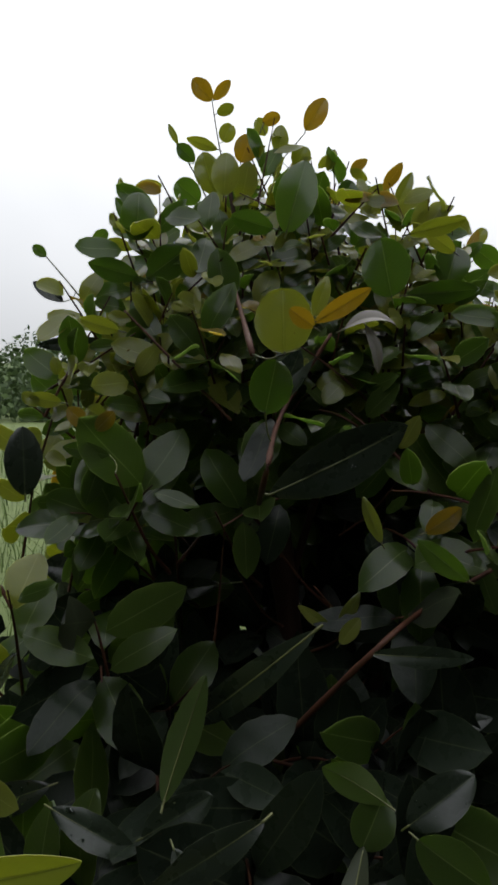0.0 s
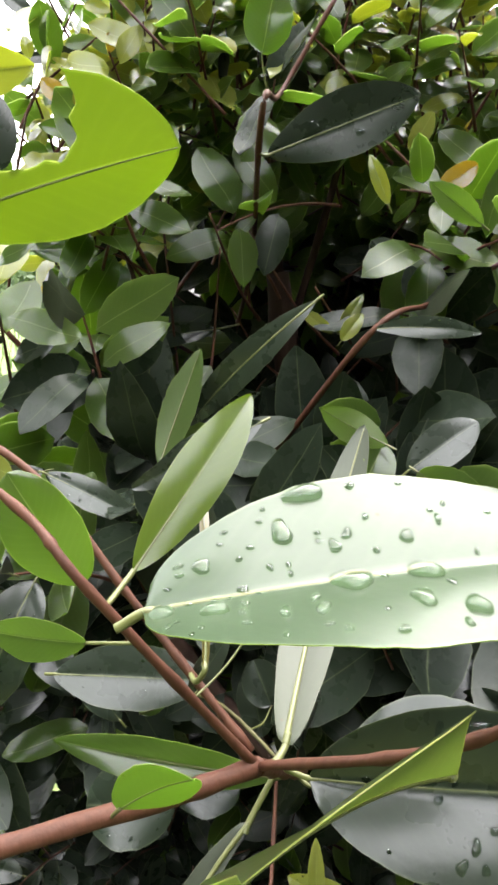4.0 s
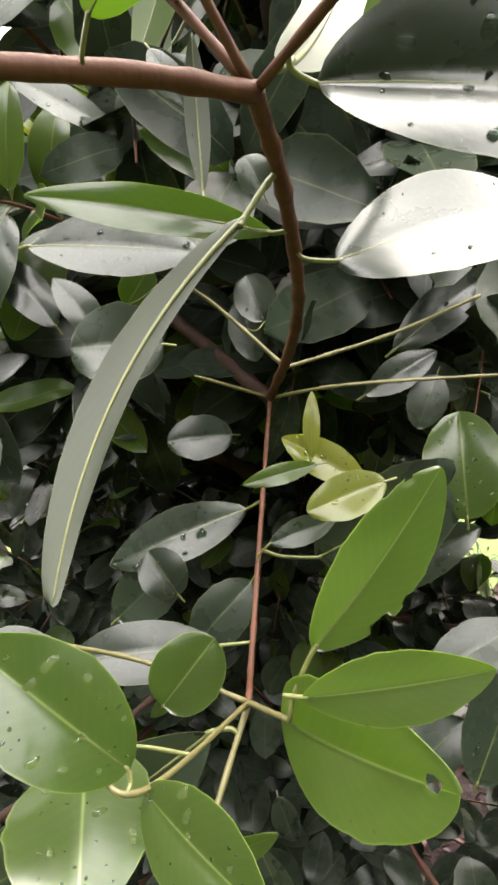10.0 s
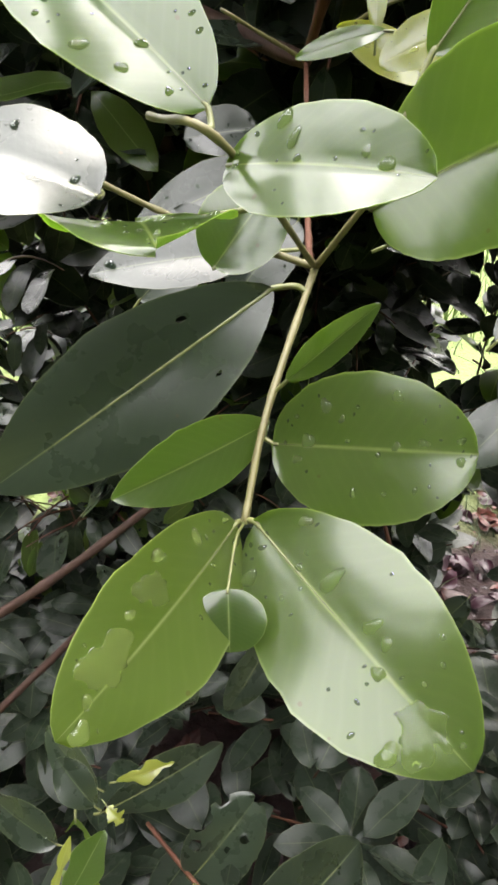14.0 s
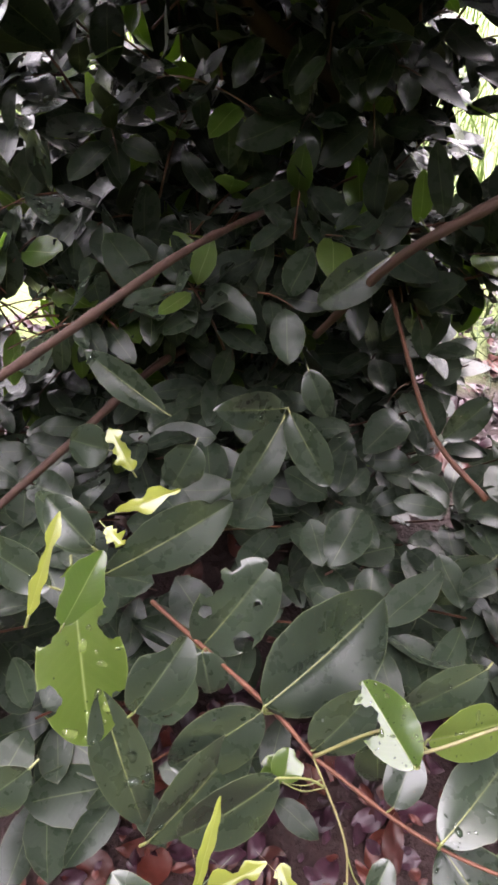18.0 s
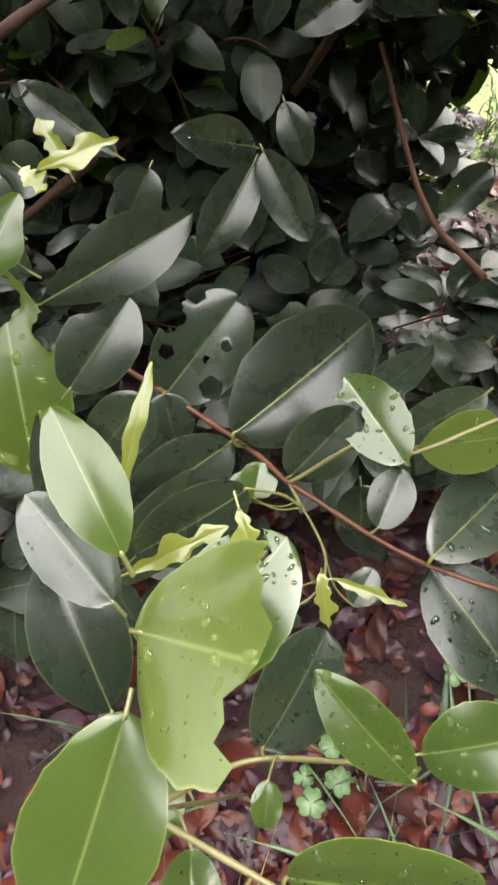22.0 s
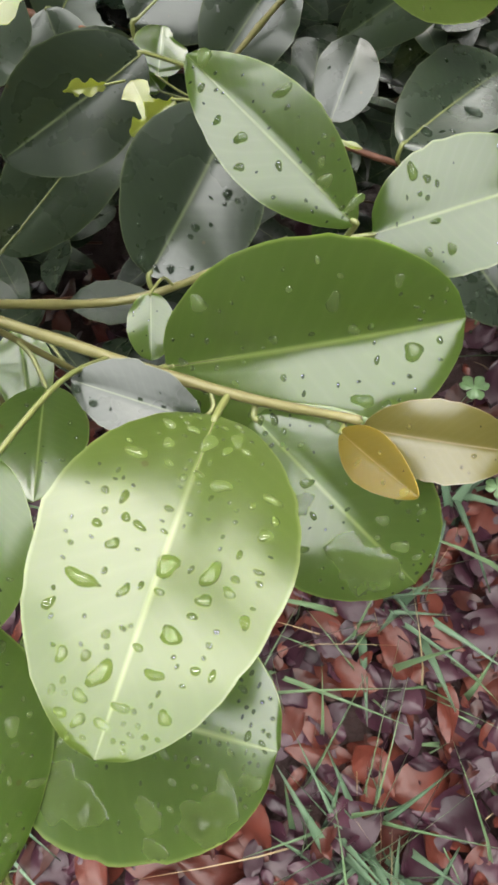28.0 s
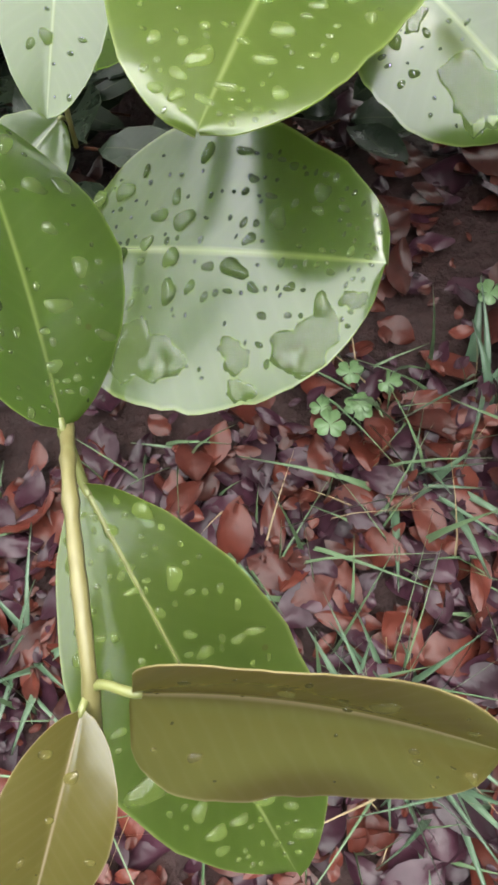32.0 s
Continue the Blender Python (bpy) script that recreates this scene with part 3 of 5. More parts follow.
def build_woods():
    """Trees and scrub on the hill, far off, and an added unseen belt behind the camera."""
    rng = random.Random(3)
    verts, faces = [], []
    for n in range(350):
        y = rng.uniform(52, 125)
        x = rng.uniform(-0.75, 0.75) * y
        r = rng.uniform(1.2, 3.0)
        if n < 46:
            # scrub along the far edge of the field
            y = rng.uniform(43, 56)
            x, r = rng.uniform(-0.62, 0.1) * y, rng.uniform(1.6, 3.0)
        if n >= 210:
            # unseen trees behind the camera, added to block low sky light from there
            a, d = radians(rng.uniform(172, 368)), rng.uniform(7.0, 12.0)
            x, y, r = d * math.cos(a), d * math.sin(a), rng.uniform(1.8, 2.8)
        g = ground_height(x, y)
        h = r * rng.uniform(0.8, 1.5) * (1.5 if n >= 210 else 1.0)
        # trunk
        o = len(verts)
        for zz, w in ((g - 0.2, 0.14 * r), (g + h, 0.06 * r)):
            verts += [(x - w, y, zz), (x + w, y, zz), (x, y + w, zz)]
        faces += [(o, o + 1, o + 4, o + 3), (o + 1, o + 2, o + 5, o + 4), (o + 2, o, o + 3, o + 5)]
        lobes = [(rng.uniform(-0.7, 0.7) * r, rng.uniform(-0.7, 0.7) * r, h * (rng.uniform(0.2, 1.5) if n >= 210 or n < 46 else rng.uniform(0.7, 1.6)), r * rng.uniform(0.35, 0.7)) for _ in range(6)]
        for _ in range(180 if n >= 210 else 150):
            lx, ly, lz, lr = rng.choice(lobes)
            d = Vector((rng.gauss(0, 1), rng.gauss(0, 1), rng.gauss(0, 1))).normalized() * lr * rng.uniform(0.75, 1.05)
            c = Vector((x + lx, y + ly, g + lz)) + d
            s = rng.uniform(0.14, 0.34) * (0.6 + r * 0.25) * (1.6 if n >= 210 else 1.0)
            a = Vector((rng.gauss(0, 1), rng.gauss(0, 1), rng.gauss(0, 1))).normalized()
            b = a.cross(Vector((rng.gauss(0, 1), rng.gauss(0, 1), rng.gauss(0, 1)))).normalized()
            o = len(verts)
            verts += [c - a * s, c - b * s * 0.6, c + a * s, c + b * s * 0.6]
            faces.append((o, o + 1, o + 2, o + 3))
    tagged(new("woods", mesh_of("woods", verts, faces, [WOODS], smooth=False)), "dark green trees and scrub ahead, with an added unseen belt behind", "trees", kind="stuff")


build_woods()

# ---- the shrub: trunk and limbs, then its twigs ----
twig(0.030, 0.016, (0.12, 0.95, 0.0), (0.10, 0.93, 0.35), (0.13, 0.90, 0.75), (0.08, 0.86, 1.15), (0.04, 0.84, 1.5))
twig(0.014, 0.005, (0.13, 0.90, 0.75), (0.0, 0.80, 0.85), (-0.08, 0.70, 0.98), (-0.10, 0.60, 1.15), (0.022, 0.414, 1.123))
twig(0.008, 0.005, (0.12, 0.92, 0.55), (0.25, 0.75, 0.60), (0.38, 0.6, 0.70), (0.52, 0.5, 0.85))
twig(0.0075, 0.004, (0.11, 0.94, 0.30), (-0.1, 0.75, 0.42), (-0.28, 0.5, 0.42), (-0.45, 0.3, 0.38))
twig(0.012, 0.004, (0.08, 0.86, 1.15), (0.25, 0.80, 1.4), (0.32, 0.78, 1.62), (0.38, 0.8, 1.72))
twig(0.0058, 0.0014, (0.08, 0.88, 1.05), (-0.08, 0.84, 1.3), (-0.14, 0.8, 1.5), (-0.18, 0.82, 1.64))
twig(0.008, 0.0012, (0.04, 0.84, 1.5), (0.02, 0.84, 1.75), (-0.02, 0.88, 1.92), (-0.03, 0.9, 2.0))
twig(0.0058, 0.0012, (0.05, 0.84, 1.4), (0.12, 0.84, 1.65), (0.13, 0.87, 1.8), (0.12, 0.88, 1.9))
twig(.0032, .0030, (0.022, 0.414, 1.123), (0.029, 0.337, 1.185), (0.029, 0.291, 1.230), (0.016, 0.229, 1.284), (0.004, 0.196, 1.315))
twig(.0034, .0032, (0.004, 0.196, 1.315), (-0.041, 0.172, 1.319), (-0.130, 0.150, 1.318), (-0.300, 0.190, 1.300))
twig(.0017, .0015, (0.004, 0.196, 1.315), (0.048, 0.147, 1.362), (0.075, 0.120, 1.400), (0.090, 0.090, 1.440))
twig(.0017, .0015, (0.004, 0.196, 1.315), (-0.046, 0.176, 1.395), (-0.069, 0.186, 1.418), (-0.124, 0.202, 1.455))
twig(.0018, .0015, (0.002, 0.200, 1.318), (-0.044, 0.227, 1.365), (-0.091, 0.248, 1.415), (-0.168, 0.263, 1.448))
twig(.0015, .0016, (0.022, 0.414, 1.123), (0.012, 0.310, 1.090), (0.004, 0.223, 1.064), (0.001, 0.179, 1.070))
twig(.0014, .0011, (0.001, 0.179, 1.070), (-0.021, 0.116, 1.046), (-0.030, 0.080, 1.030))
twig(.0011, .0009, (0.001, 0.179, 1.070), (-0.032, 0.099, 1.126), (-0.050, 0.106, 1.132))
twig(.0014, .0010, (0.001, 0.179, 1.070), (-0.047, 0.191, 1.084), (-0.083, 0.183, 1.104))
twig(.0014, .0010, (0.001, 0.179, 1.070), (0.015, 0.133, 1.114))
twig(.0014, .0010, (0.022, 0.414, 1.123), (-0.032, 0.388, 1.151))
twig(.0014, .0010, (0.022, 0.414, 1.123), (0.069, 0.355, 1.156), (0.175, 0.356, 1.162))
twig(.0014, .0010, (0.028, 0.358, 1.168), (-0.015, 0.378, 1.202), (-0.043, 0.367, 1.225))
twig(.0014, .0010, (0.028, 0.360, 1.166), (0.099, 0.369, 1.186), (0.148, 0.358, 1.213))
twig(.0022, .0016, (-0.130, 0.250, 0.470), (-0.030, 0.134, 0.493), (0.001, 0.091, 0.498))
twig(.0016, .0012, (0.001, 0.091, 0.498), (0.082, 0.031, 0.484), (0.200, -0.020, 0.480))
twig(.00138, .0012, (0.001, 0.091, 0.498), (0.047, 0.090, 0.540), (0.064, 0.071, 0.548), (0.117, 0.075, 0.572))
twig(.0008, .0006, (0.001, 0.091, 0.498), (0.012, 0.034, 0.518), (0.006, -0.002, 0.544))
twig(.0013, .0011, (-0.078, -0.101, 0.585), (-0.040, -0.082, 0.554), (0.004, -0.091, 0.577))
twig(.0014, .0009, (-0.078, -0.101, 0.585), (-0.021, -0.135, 0.585), (0.006, -0.153, 0.594))
twig(.0010, .0008, (-0.078, -0.101, 0.585), (-0.041, -0.083, 0.480))
twig(.0010, .0008, (-0.078, -0.101, 0.585), (-0.086, -0.103, 0.512))
twig(.0013, .0010, (-0.082, -0.198, 0.542), (-0.076, -0.219, 0.558), (-0.073, -0.235, 0.566), (-0.071, -0.262, 0.566), (-0.080, -0.277, 0.532))
twig(.0030, .0020, (-0.022, 1.004, 1.402), (0.006, 0.823, 1.507), (0.013, 0.511, 1.605), (0.033, 0.636, 1.654), (0.084, 0.647, 1.736))
twig(.0026, .0014, (0.003, 0.555, 1.709), (-0.030, 0.844, 1.862), (-0.031, 0.854, 1.941))
twig(.0030, .0022, (0.029, 0.599, 1.327), (0.107, 0.532, 1.448), (0.170, 0.593, 1.467), (0.236, 0.598, 1.504))
twig(.0030, .0024, (-0.157, 0.679, 1.349), (-0.227, 0.638, 1.427), (-0.262, 0.644, 1.474))
twig(.0016, .0010, (-0.085, 0.782, 1.368), (-0.114, 0.782, 1.773), (-0.139, 0.784, 1.868))
twig(.0016, .0010, (-0.019, 0.676, 1.646), (-0.101, 0.686, 1.730), (-0.136, 0.691, 1.766))
twig(.0013, .0008, (-0.017, 0.915, 1.853), (-0.029, 0.923, 1.967), (-0.042, 0.907, 2.024), (-0.052, 0.911, 2.087))
twig(.0013, .0008, (-0.017, 0.918, 1.902), (0.031, 0.904, 1.984), (0.079, 0.908, 2.043))
twig(.0013, .0008, (-0.017, 0.922, 1.951), (-0.001, 0.905, 2.000), (0.021, 0.909, 2.057))
twig(.0013, .0008, (-0.033, 0.918, 1.894), (-0.071, 0.893, 1.973), (-0.100, 0.887, 2.019))
twig(.0013, .0008, (-0.116, 0.858, 1.751), (-0.132, 0.833, 1.822), (-0.147, 0.837, 1.885))
twig(.0013, .0008, (-0.210, 0.870, 1.783), (-0.249, 0.873, 1.830), (-0.279, 0.876, 1.865))
twig(.0013, .0008, (0.112, 0.877, 1.876), (0.117, 0.882, 1.954), (0.116, 0.885, 1.992))
twig(.0013, .0008, (0.180, 0.808, 1.761), (0.192, 0.834, 1.844), (0.196, 0.860, 1.924))
twig(.0055, .004, (-0.344, 0.390, 0.585), (-0.223, 0.453, 0.630), (-0.090, 0.563, 0.668), (0.019, 0.735, 0.641))
twig(.0068, .005, (0.293, 0.529, 0.769), (0.233, 0.524, 0.730), (0.143, 0.544, 0.659), (0.073, 0.619, 0.515))
twig(.0040, .003, (0.273, 0.426, 0.386), (0.221, 0.529, 0.422), (0.189, 0.698, 0.533))

# bare side branches in the open heart of the shrub
heart = random.Random(31)
for k in range(22):
    a = Vector((heart.uniform(-0.12, 0.25), heart.uniform(0.66, 0.85), heart.uniform(1.2, 1.5)))
    d = Vector((heart.uniform(-0.9, 0.9), heart.uniform(-0.5, 0.1), heart.uniform(0.3, 1.0))).normalized() * heart.uniform(0.1, 0.24)
    twig(heart.uniform(0.0016, 0.0026), 0.0009, tuple(a), tuple(a + d * 0.45 + Vector((0, 0, -0.012))), tuple(a + d))
# ---- the leaves that stand nearest ----
leaf((0.042, 0.721, 1.857), (0.065, 0.732, 1.940), (0.060, -0.992, 0.108), 0.046, "F")
leaf((-0.132, 0.747, 1.855), (-0.129, 0.754, 1.912), (0.207, -0.972, 0.110), 0.039, "F")
leaf((-0.032, 0.805, 1.923), (-0.028, 0.812, 1.979), (0.073, -0.990, 0.120), 0.035, "Y")
leaf((-0.123, 0.767, 1.815), (-0.073, 0.772, 1.853), (0.148, -0.987, -0.068), 0.040, "F")
leaf((0.029, 0.522, 1.707), (0.028, 0.528, 1.761), (-0.070, -0.990, 0.122), 0.047, "Y")
leaf((0.141, 0.627, 1.770), (0.131, 0.634, 1.828), (-0.282, -0.957, 0.071), 0.047, "F")
leaf((0.234, 0.753, 1.806), (0.248, 0.759, 1.850), (-0.191, -0.965, 0.180), 0.041, "F")
leaf((0.181, 0.734, 1.789), (0.267, 0.735, 1.797), (0.031, -0.980, -0.198), 0.027, "F")
leaf((0.156, 0.624, 1.830), (0.213, 0.626, 1.845), (0.096, -0.966, -0.240), 0.017, "Y")
leaf((0.224, 0.695, 1.829), (0.193, 0.698, 1.854), (-0.308, -0.913, -0.266), 0.018, "Y")
leaf((0.028, 0.742, 1.867), (-0.021, 0.744, 1.882), (-0.126, -0.949, -0.289), 0.026, "F")
leaf((-0.082, 1.053, 1.993), (-0.120, 1.057, 2.026), (-0.199, -0.974, -0.105), 0.041, "F")
leaf((-0.129, 0.745, 1.812), (-0.189, 0.747, 1.829), (-0.085, -0.980, -0.180), 0.027, "F")
leaf((-0.117, 0.569, 1.731), (-0.153, 0.571, 1.742), (-0.076, -0.992, -0.105), 0.015, "Y")
leaf((0.046, 0.450, 1.721), (0.029, 0.451, 1.734), (-0.212, -0.966, -0.145), 0.013, "B")
leaf((0.052, 0.506, 1.735), (0.063, 0.510, 1.768), (0.000, -0.992, 0.125), 0.013, "Y")
leaf((0.049, 0.474, 1.727), (0.092, 0.478, 1.753), (0.131, -0.987, -0.090), 0.014, "B")
leaf((0.014, 0.547, 1.657), (0.024, 0.553, 1.704), (0.014, -0.992, 0.122), 0.037, "F")
leaf((-0.010, 0.831, 1.730), (-0.013, 0.838, 1.784), (-0.002, -0.992, 0.124), 0.033, "F")
leaf((0.018, 0.549, 1.585), (0.154, 0.605, 1.644), (0.369, -0.929, 0.025), 0.051, "M")
leaf((-0.138, 0.643, 1.546), (-0.169, 0.651, 1.610), (0.167, -0.965, 0.201), 0.052, "F")
leaf((-0.209, 0.579, 1.580), (-0.213, 0.587, 1.644), (0.338, -0.931, 0.139), 0.034, "M")
leaf((0.058, 0.525, 1.472), (-0.055, 0.589, 1.354), (-0.465, -0.884, -0.033), 0.029, "M", droop=.5)
leaf((-0.118, 0.674, 1.308), (-0.100, 0.703, 1.447), (0.120, -0.975, 0.190), 0.059, "M")
leaf((-0.037, 0.791, 1.432), (-0.138, 0.788, 1.416), (-0.042, -0.923, 0.382), 0.029, "M")
leaf((-0.238, 1.000, 1.388), (-0.334, 1.001, 1.399), (0.034, -0.909, 0.415), 0.056, "M")
leaf((0.175, 0.489, 1.525), (0.135, 0.495, 1.557), (-0.228, -0.968, -0.106), 0.019, "F")
leaf((0.152, 0.532, 1.555), (0.184, 0.536, 1.575), (0.043, -0.987, 0.154), 0.018, "B")
leaf((0.115, 0.536, 1.545), (0.100, 0.544, 1.584), (-0.277, -0.957, 0.083), 0.012, "Y")
leaf((0.106, 0.531, 1.448), (0.196, 0.531, 1.444), (0.016, -0.951, 0.310), 0.019, "M", droop=.5)
leaf((0.165, 0.641, 1.326), (0.131, 0.645, 1.359), (0.127, -0.960, 0.251), 0.033, "M")
leaf((0.157, 0.579, 1.346), (0.234, 0.581, 1.364), (-0.109, -0.807, 0.581), 0.023, "M")
leaf((0.102, 0.442, 1.371), (0.054, 0.447, 1.397), (-0.010, 0.979, -0.202), 0.024, "F", droop=.5)
leaf((0.119, 0.448, 1.350), (0.171, 0.456, 1.385), (-0.220, -0.832, 0.509), 0.032, "M")
leaf((0.120, 0.426, 1.356), (0.169, 0.419, 1.323), (-0.002, -0.983, 0.184), 0.035, "F")
leaf((0.014, 0.197, 1.322), (0.068, 0.353, 1.406), (-0.173, 0.515, -0.840), 0.026, "M", droop=.4, blunt=0.5)
leaf((0.010, 0.380, 1.4025), (-0.068, 0.359, 1.3666), (-0.10, -0.97, 0.20), 0.024, "M", bite=(.8, 1, .3))
leaf((-0.0144, 0.2037, 1.3488), (-0.0238, 0.2939, 1.413), (0.6, -0.6, 0.5), 0.0042, "R", blunt=0.3)
leaf((0.0074, 0.206, 1.372), (0.0090, 0.2082, 1.388), (0.2, -0.9, 0.3), 0.009, "R", fold=40, droop=1.0)
leaf((0.075, 0.500, 1.725), (0.118, 0.505, 1.728), (0.1, -0.6, 0.8), 0.016, "G", droop=.8, fold=25)
leaf((0.092, 0.500, 1.728), (0.102, 0.498, 1.690), (0.3, -0.9, 0.1), 0.010, "G", droop=.5, fold=25)
leaf((-0.177, 0.533, 1.327), (-0.252, 0.527, 1.304), (-0.057, -0.911, 0.408), 0.030, "M")
leaf((-0.161, 0.485, 1.339), (-0.087, 0.478, 1.301), (0.197, -0.825, 0.530), 0.026, "M")
leaf((-0.087, 0.481, 1.316), (-0.030, 0.488, 1.348), (-0.112, -0.908, 0.405), 0.030, "M")
leaf((0.163, 0.479, 1.295), (0.077, 0.475, 1.276), (-0.085, -0.793, 0.603), 0.030, "M")
leaf((0.088, 0.589, 1.434), (0.107, 0.592, 1.458), (-0.176, -0.949, 0.262), 0.015, "Y")
leaf((0.083, 0.611, 1.439), (0.049, 0.615, 1.463), (-0.072, -0.993, 0.090), 0.012, "Y")
leaf((0.088, 0.611, 1.438), (0.112, 0.619, 1.475), (-0.079, -0.963, 0.259), 0.013, "Y")
leaf((-0.080, 0.153, 1.493), (-0.0137, 0.1671, 1.5154), (-0.347, 0.781, 0.537), 0.036, "L", fold=4, peak=0.62, skew=0.22, chew=((0.0155, 0.0393, 0.0117), (0.0177, 0.0266, 0.0112), (0.0193, 0.0147, 0.0112)))
leaf((-0.093, 0.172, 1.529), (-0.049, 0.174, 1.535), (0.061, -0.988, -0.145), 0.016, "Y")
leaf((-0.0205, 0.1244, 1.4166), (0.104, 0.137, 1.424), (-0.06, -0.17, 0.98), 0.058, "W", fold=15, droop=.1, drops=34, skew=-0.08, chew=((0.0200, 0.0435, 0.0018),), blunt=0.46, peak=0.45)
leaf((0.0525, 0.1366, 1.3642), (0.0005, 0.0800, 1.3965), (-0.409, 0.706, 0.565), 0.056, "O", fold=8, peak=0.68, skew=-0.17)
leaf((-0.036, 0.193, 1.393), (0.003, 0.251, 1.441), (0.400, -0.729, 0.555), 0.020, "L", fold=10)
leaf((-0.055, 0.203, 1.384), (-0.079, 0.206, 1.423), (0.065, -0.988, 0.140), 0.026, "F")
leaf((-0.053, 0.193, 1.367), (-0.087, 0.195, 1.371), (-0.048, -0.993, 0.105), 0.015, "F")
leaf((-0.022, 0.216, 1.330), (-0.006, 0.223, 1.352), (-0.062, -0.935, 0.348), 0.009, "M")
leaf((-0.038, 0.162, 1.330), (-0.013, 0.143, 1.358), (0.222, 0.881, 0.418), 0.019, "F")
leaf((0.022, 0.188, 1.317), (0.125, 0.184, 1.312), (-0.008, -0.854, 0.520), 0.054, "M", fold=30, drops=10)
leaf((0.040, 0.247, 1.255), (0.129, 0.255, 1.276), (-0.19, -0.52, 0.83), 0.060, "M", fold=8)
leaf((0.001, 0.2095, 1.277), (-0.0555, 0.115, 1.184), (-0.125, 0.736, -0.665), 0.0128, "M", fold=6, bend=-.09, blunt=0.36, peak=0.55, skew=-0.35, chew=((-0.006, 0.0672, 0.0012),))
leaf((0.013, 0.243, 1.267), (-0.089, 0.252, 1.281), (-0.019, -0.893, 0.450), 0.019, "F", fold=20)
leaf((-0.124, 0.357, 1.244), (-0.022, 0.354, 1.240), (-0.002, -0.787, 0.617), 0.040, "M")
leaf((-0.021, 0.365, 1.272), (-0.026, 0.393, 1.354), (-0.079, 0.941, -0.328), 0.014, "M")
leaf((-0.069, 0.480, 1.346), (-0.037, 0.521, 1.434), (-0.259, 0.909, -0.326), 0.027, "F")
leaf((0.083, 0.440, 1.338), (0.102, 0.455, 1.369), (0.028, -0.915, 0.402), 0.032, "F")
leaf((-0.054, 0.426, 1.349), (-0.032, 0.410, 1.316), (-0.026, -0.907, 0.419), 0.018, "M")
leaf((0.014, 0.364, 1.272), (0.003, 0.371, 1.291), (0.090, -0.921, 0.378), 0.022, "M")
leaf((0.0235, 0.140, 1.141), (0.068, 0.165, 1.200), (0.264, -0.909, 0.321), 0.034, "F", fold=9, chew=((0.017, 0.020, 0.006), (0.019, 0.033, 0.004), (-0.016, 0.062, 0.005), (-0.008, 0.068, 0.002)))
leaf((0.013, 0.146, 1.100), (0.057, 0.084, 1.143), (-0.855, -0.490, 0.167), 0.050, "F", chew=((-0.0011, 0.0790, 0.0028), (0.0131, 0.0328, 0.0018)))
leaf((0.015, 0.101, 1.162), (0.065, 0.095, 1.178), (-0.249, -0.881, 0.402), 0.020, "F", fold=15)
leaf((-0.036, 0.100, 1.134), (-0.081, 0.114, 1.171), (0.289, -0.730, 0.619), 0.036, "F", drops=12)
leaf((-0.0596, 0.134, 1.0994), (-0.0466, 0.0674, 1.1138), (-0.04, 0.20, 0.975), 0.046, "F", drops=14, blunt=0.48, fold=7)
leaf((-0.032, 0.101, 1.122), (0.005, 0.062, 1.127), (-0.565, -0.444, 0.696), 0.027, "F", fold=15, drops=6)
leaf((-0.016, 0.166, 1.067), (-0.125, 0.132, 1.003), (0.047, -0.911, 0.410), 0.049, "M", holes=2)
leaf((-0.071, 0.146, 1.105), (-0.114, 0.156, 1.118), (0.225, -0.48, 0.85), 0.047, "M")
leaf((-0.038, 0.177, 1.071), (-0.014, 0.191, 1.098), (-0.097, -0.854, 0.511), 0.032, "F", fold=15)
leaf((0.136, 0.291, 1.093), (0.134, 0.327, 1.149), (-0.314, -0.804, 0.505), 0.048, "F", drops=12)
leaf((0.072, 0.248, 1.146), (0.032, 0.242, 1.132), (-0.109, -0.766, 0.634), 0.023, "Y", drops=6)
leaf((0.072, 0.291, 1.120), (0.023, 0.303, 1.144), (0.031, -0.865, 0.501), 0.022, "Y", drops=5)
leaf((0.038, 0.282, 1.140), (0.039, 0.300, 1.174), (-0.111, -0.881, 0.460), 0.009, "Y")
leaf((0.040, 0.272, 1.143), (0.000, 0.268, 1.133), (-0.070, -0.805, 0.589), 0.011, "F")
leaf((0.003, 0.330, 1.078), (-0.090, 0.316, 1.043), (-0.136, -0.728, 0.673), 0.036, "M", drops=6)
leaf((0.005, 0.276, 1.061), (-0.031, 0.260, 1.024), (-0.243, -0.774, 0.584), 0.034, "M")
leaf((-0.014, 0.223, 1.062), (-0.095, 0.221, 1.054), (-0.064, -0.565, 0.823), 0.032, "M")
leaf((-0.041, 0.297, 1.203), (-0.091, 0.297, 1.201), (-0.022, -0.832, 0.554), 0.044, "M", drops=5)
leaf((-0.007, 0.439, 1.080), (-0.061, 0.437, 1.075), (-0.038, -0.779, 0.626), 0.038, "M")
leaf((-0.094, 0.403, 1.173), (-0.131, 0.422, 1.212), (0.160, -0.818, 0.552), 0.024, "M")
leaf((-0.140, 0.446, 1.170), (-0.182, 0.468, 1.216), (0.192, -0.801, 0.567), 0.031, "M")
leaf((-0.072, 0.369, 1.205), (-0.057, 0.379, 1.227), (0.153, -0.934, 0.323), 0.022, "F")
leaf((0.143, 0.403, 1.145), (0.128, 0.385, 1.109), (-0.256, -0.813, 0.523), 0.028, "M")
leaf((0.111, 0.411, 1.160), (0.185, 0.438, 1.213), (-0.096, -0.834, 0.543), 0.033, "M")
leaf((0.090, 0.397, 1.131), (0.143, 0.411, 1.160), (-0.084, -0.828, 0.555), 0.025, "M")
leaf((0.015, 0.272, 1.091), (0.054, 0.278, 1.104), (-0.099, -0.755, 0.648), 0.016, "M")
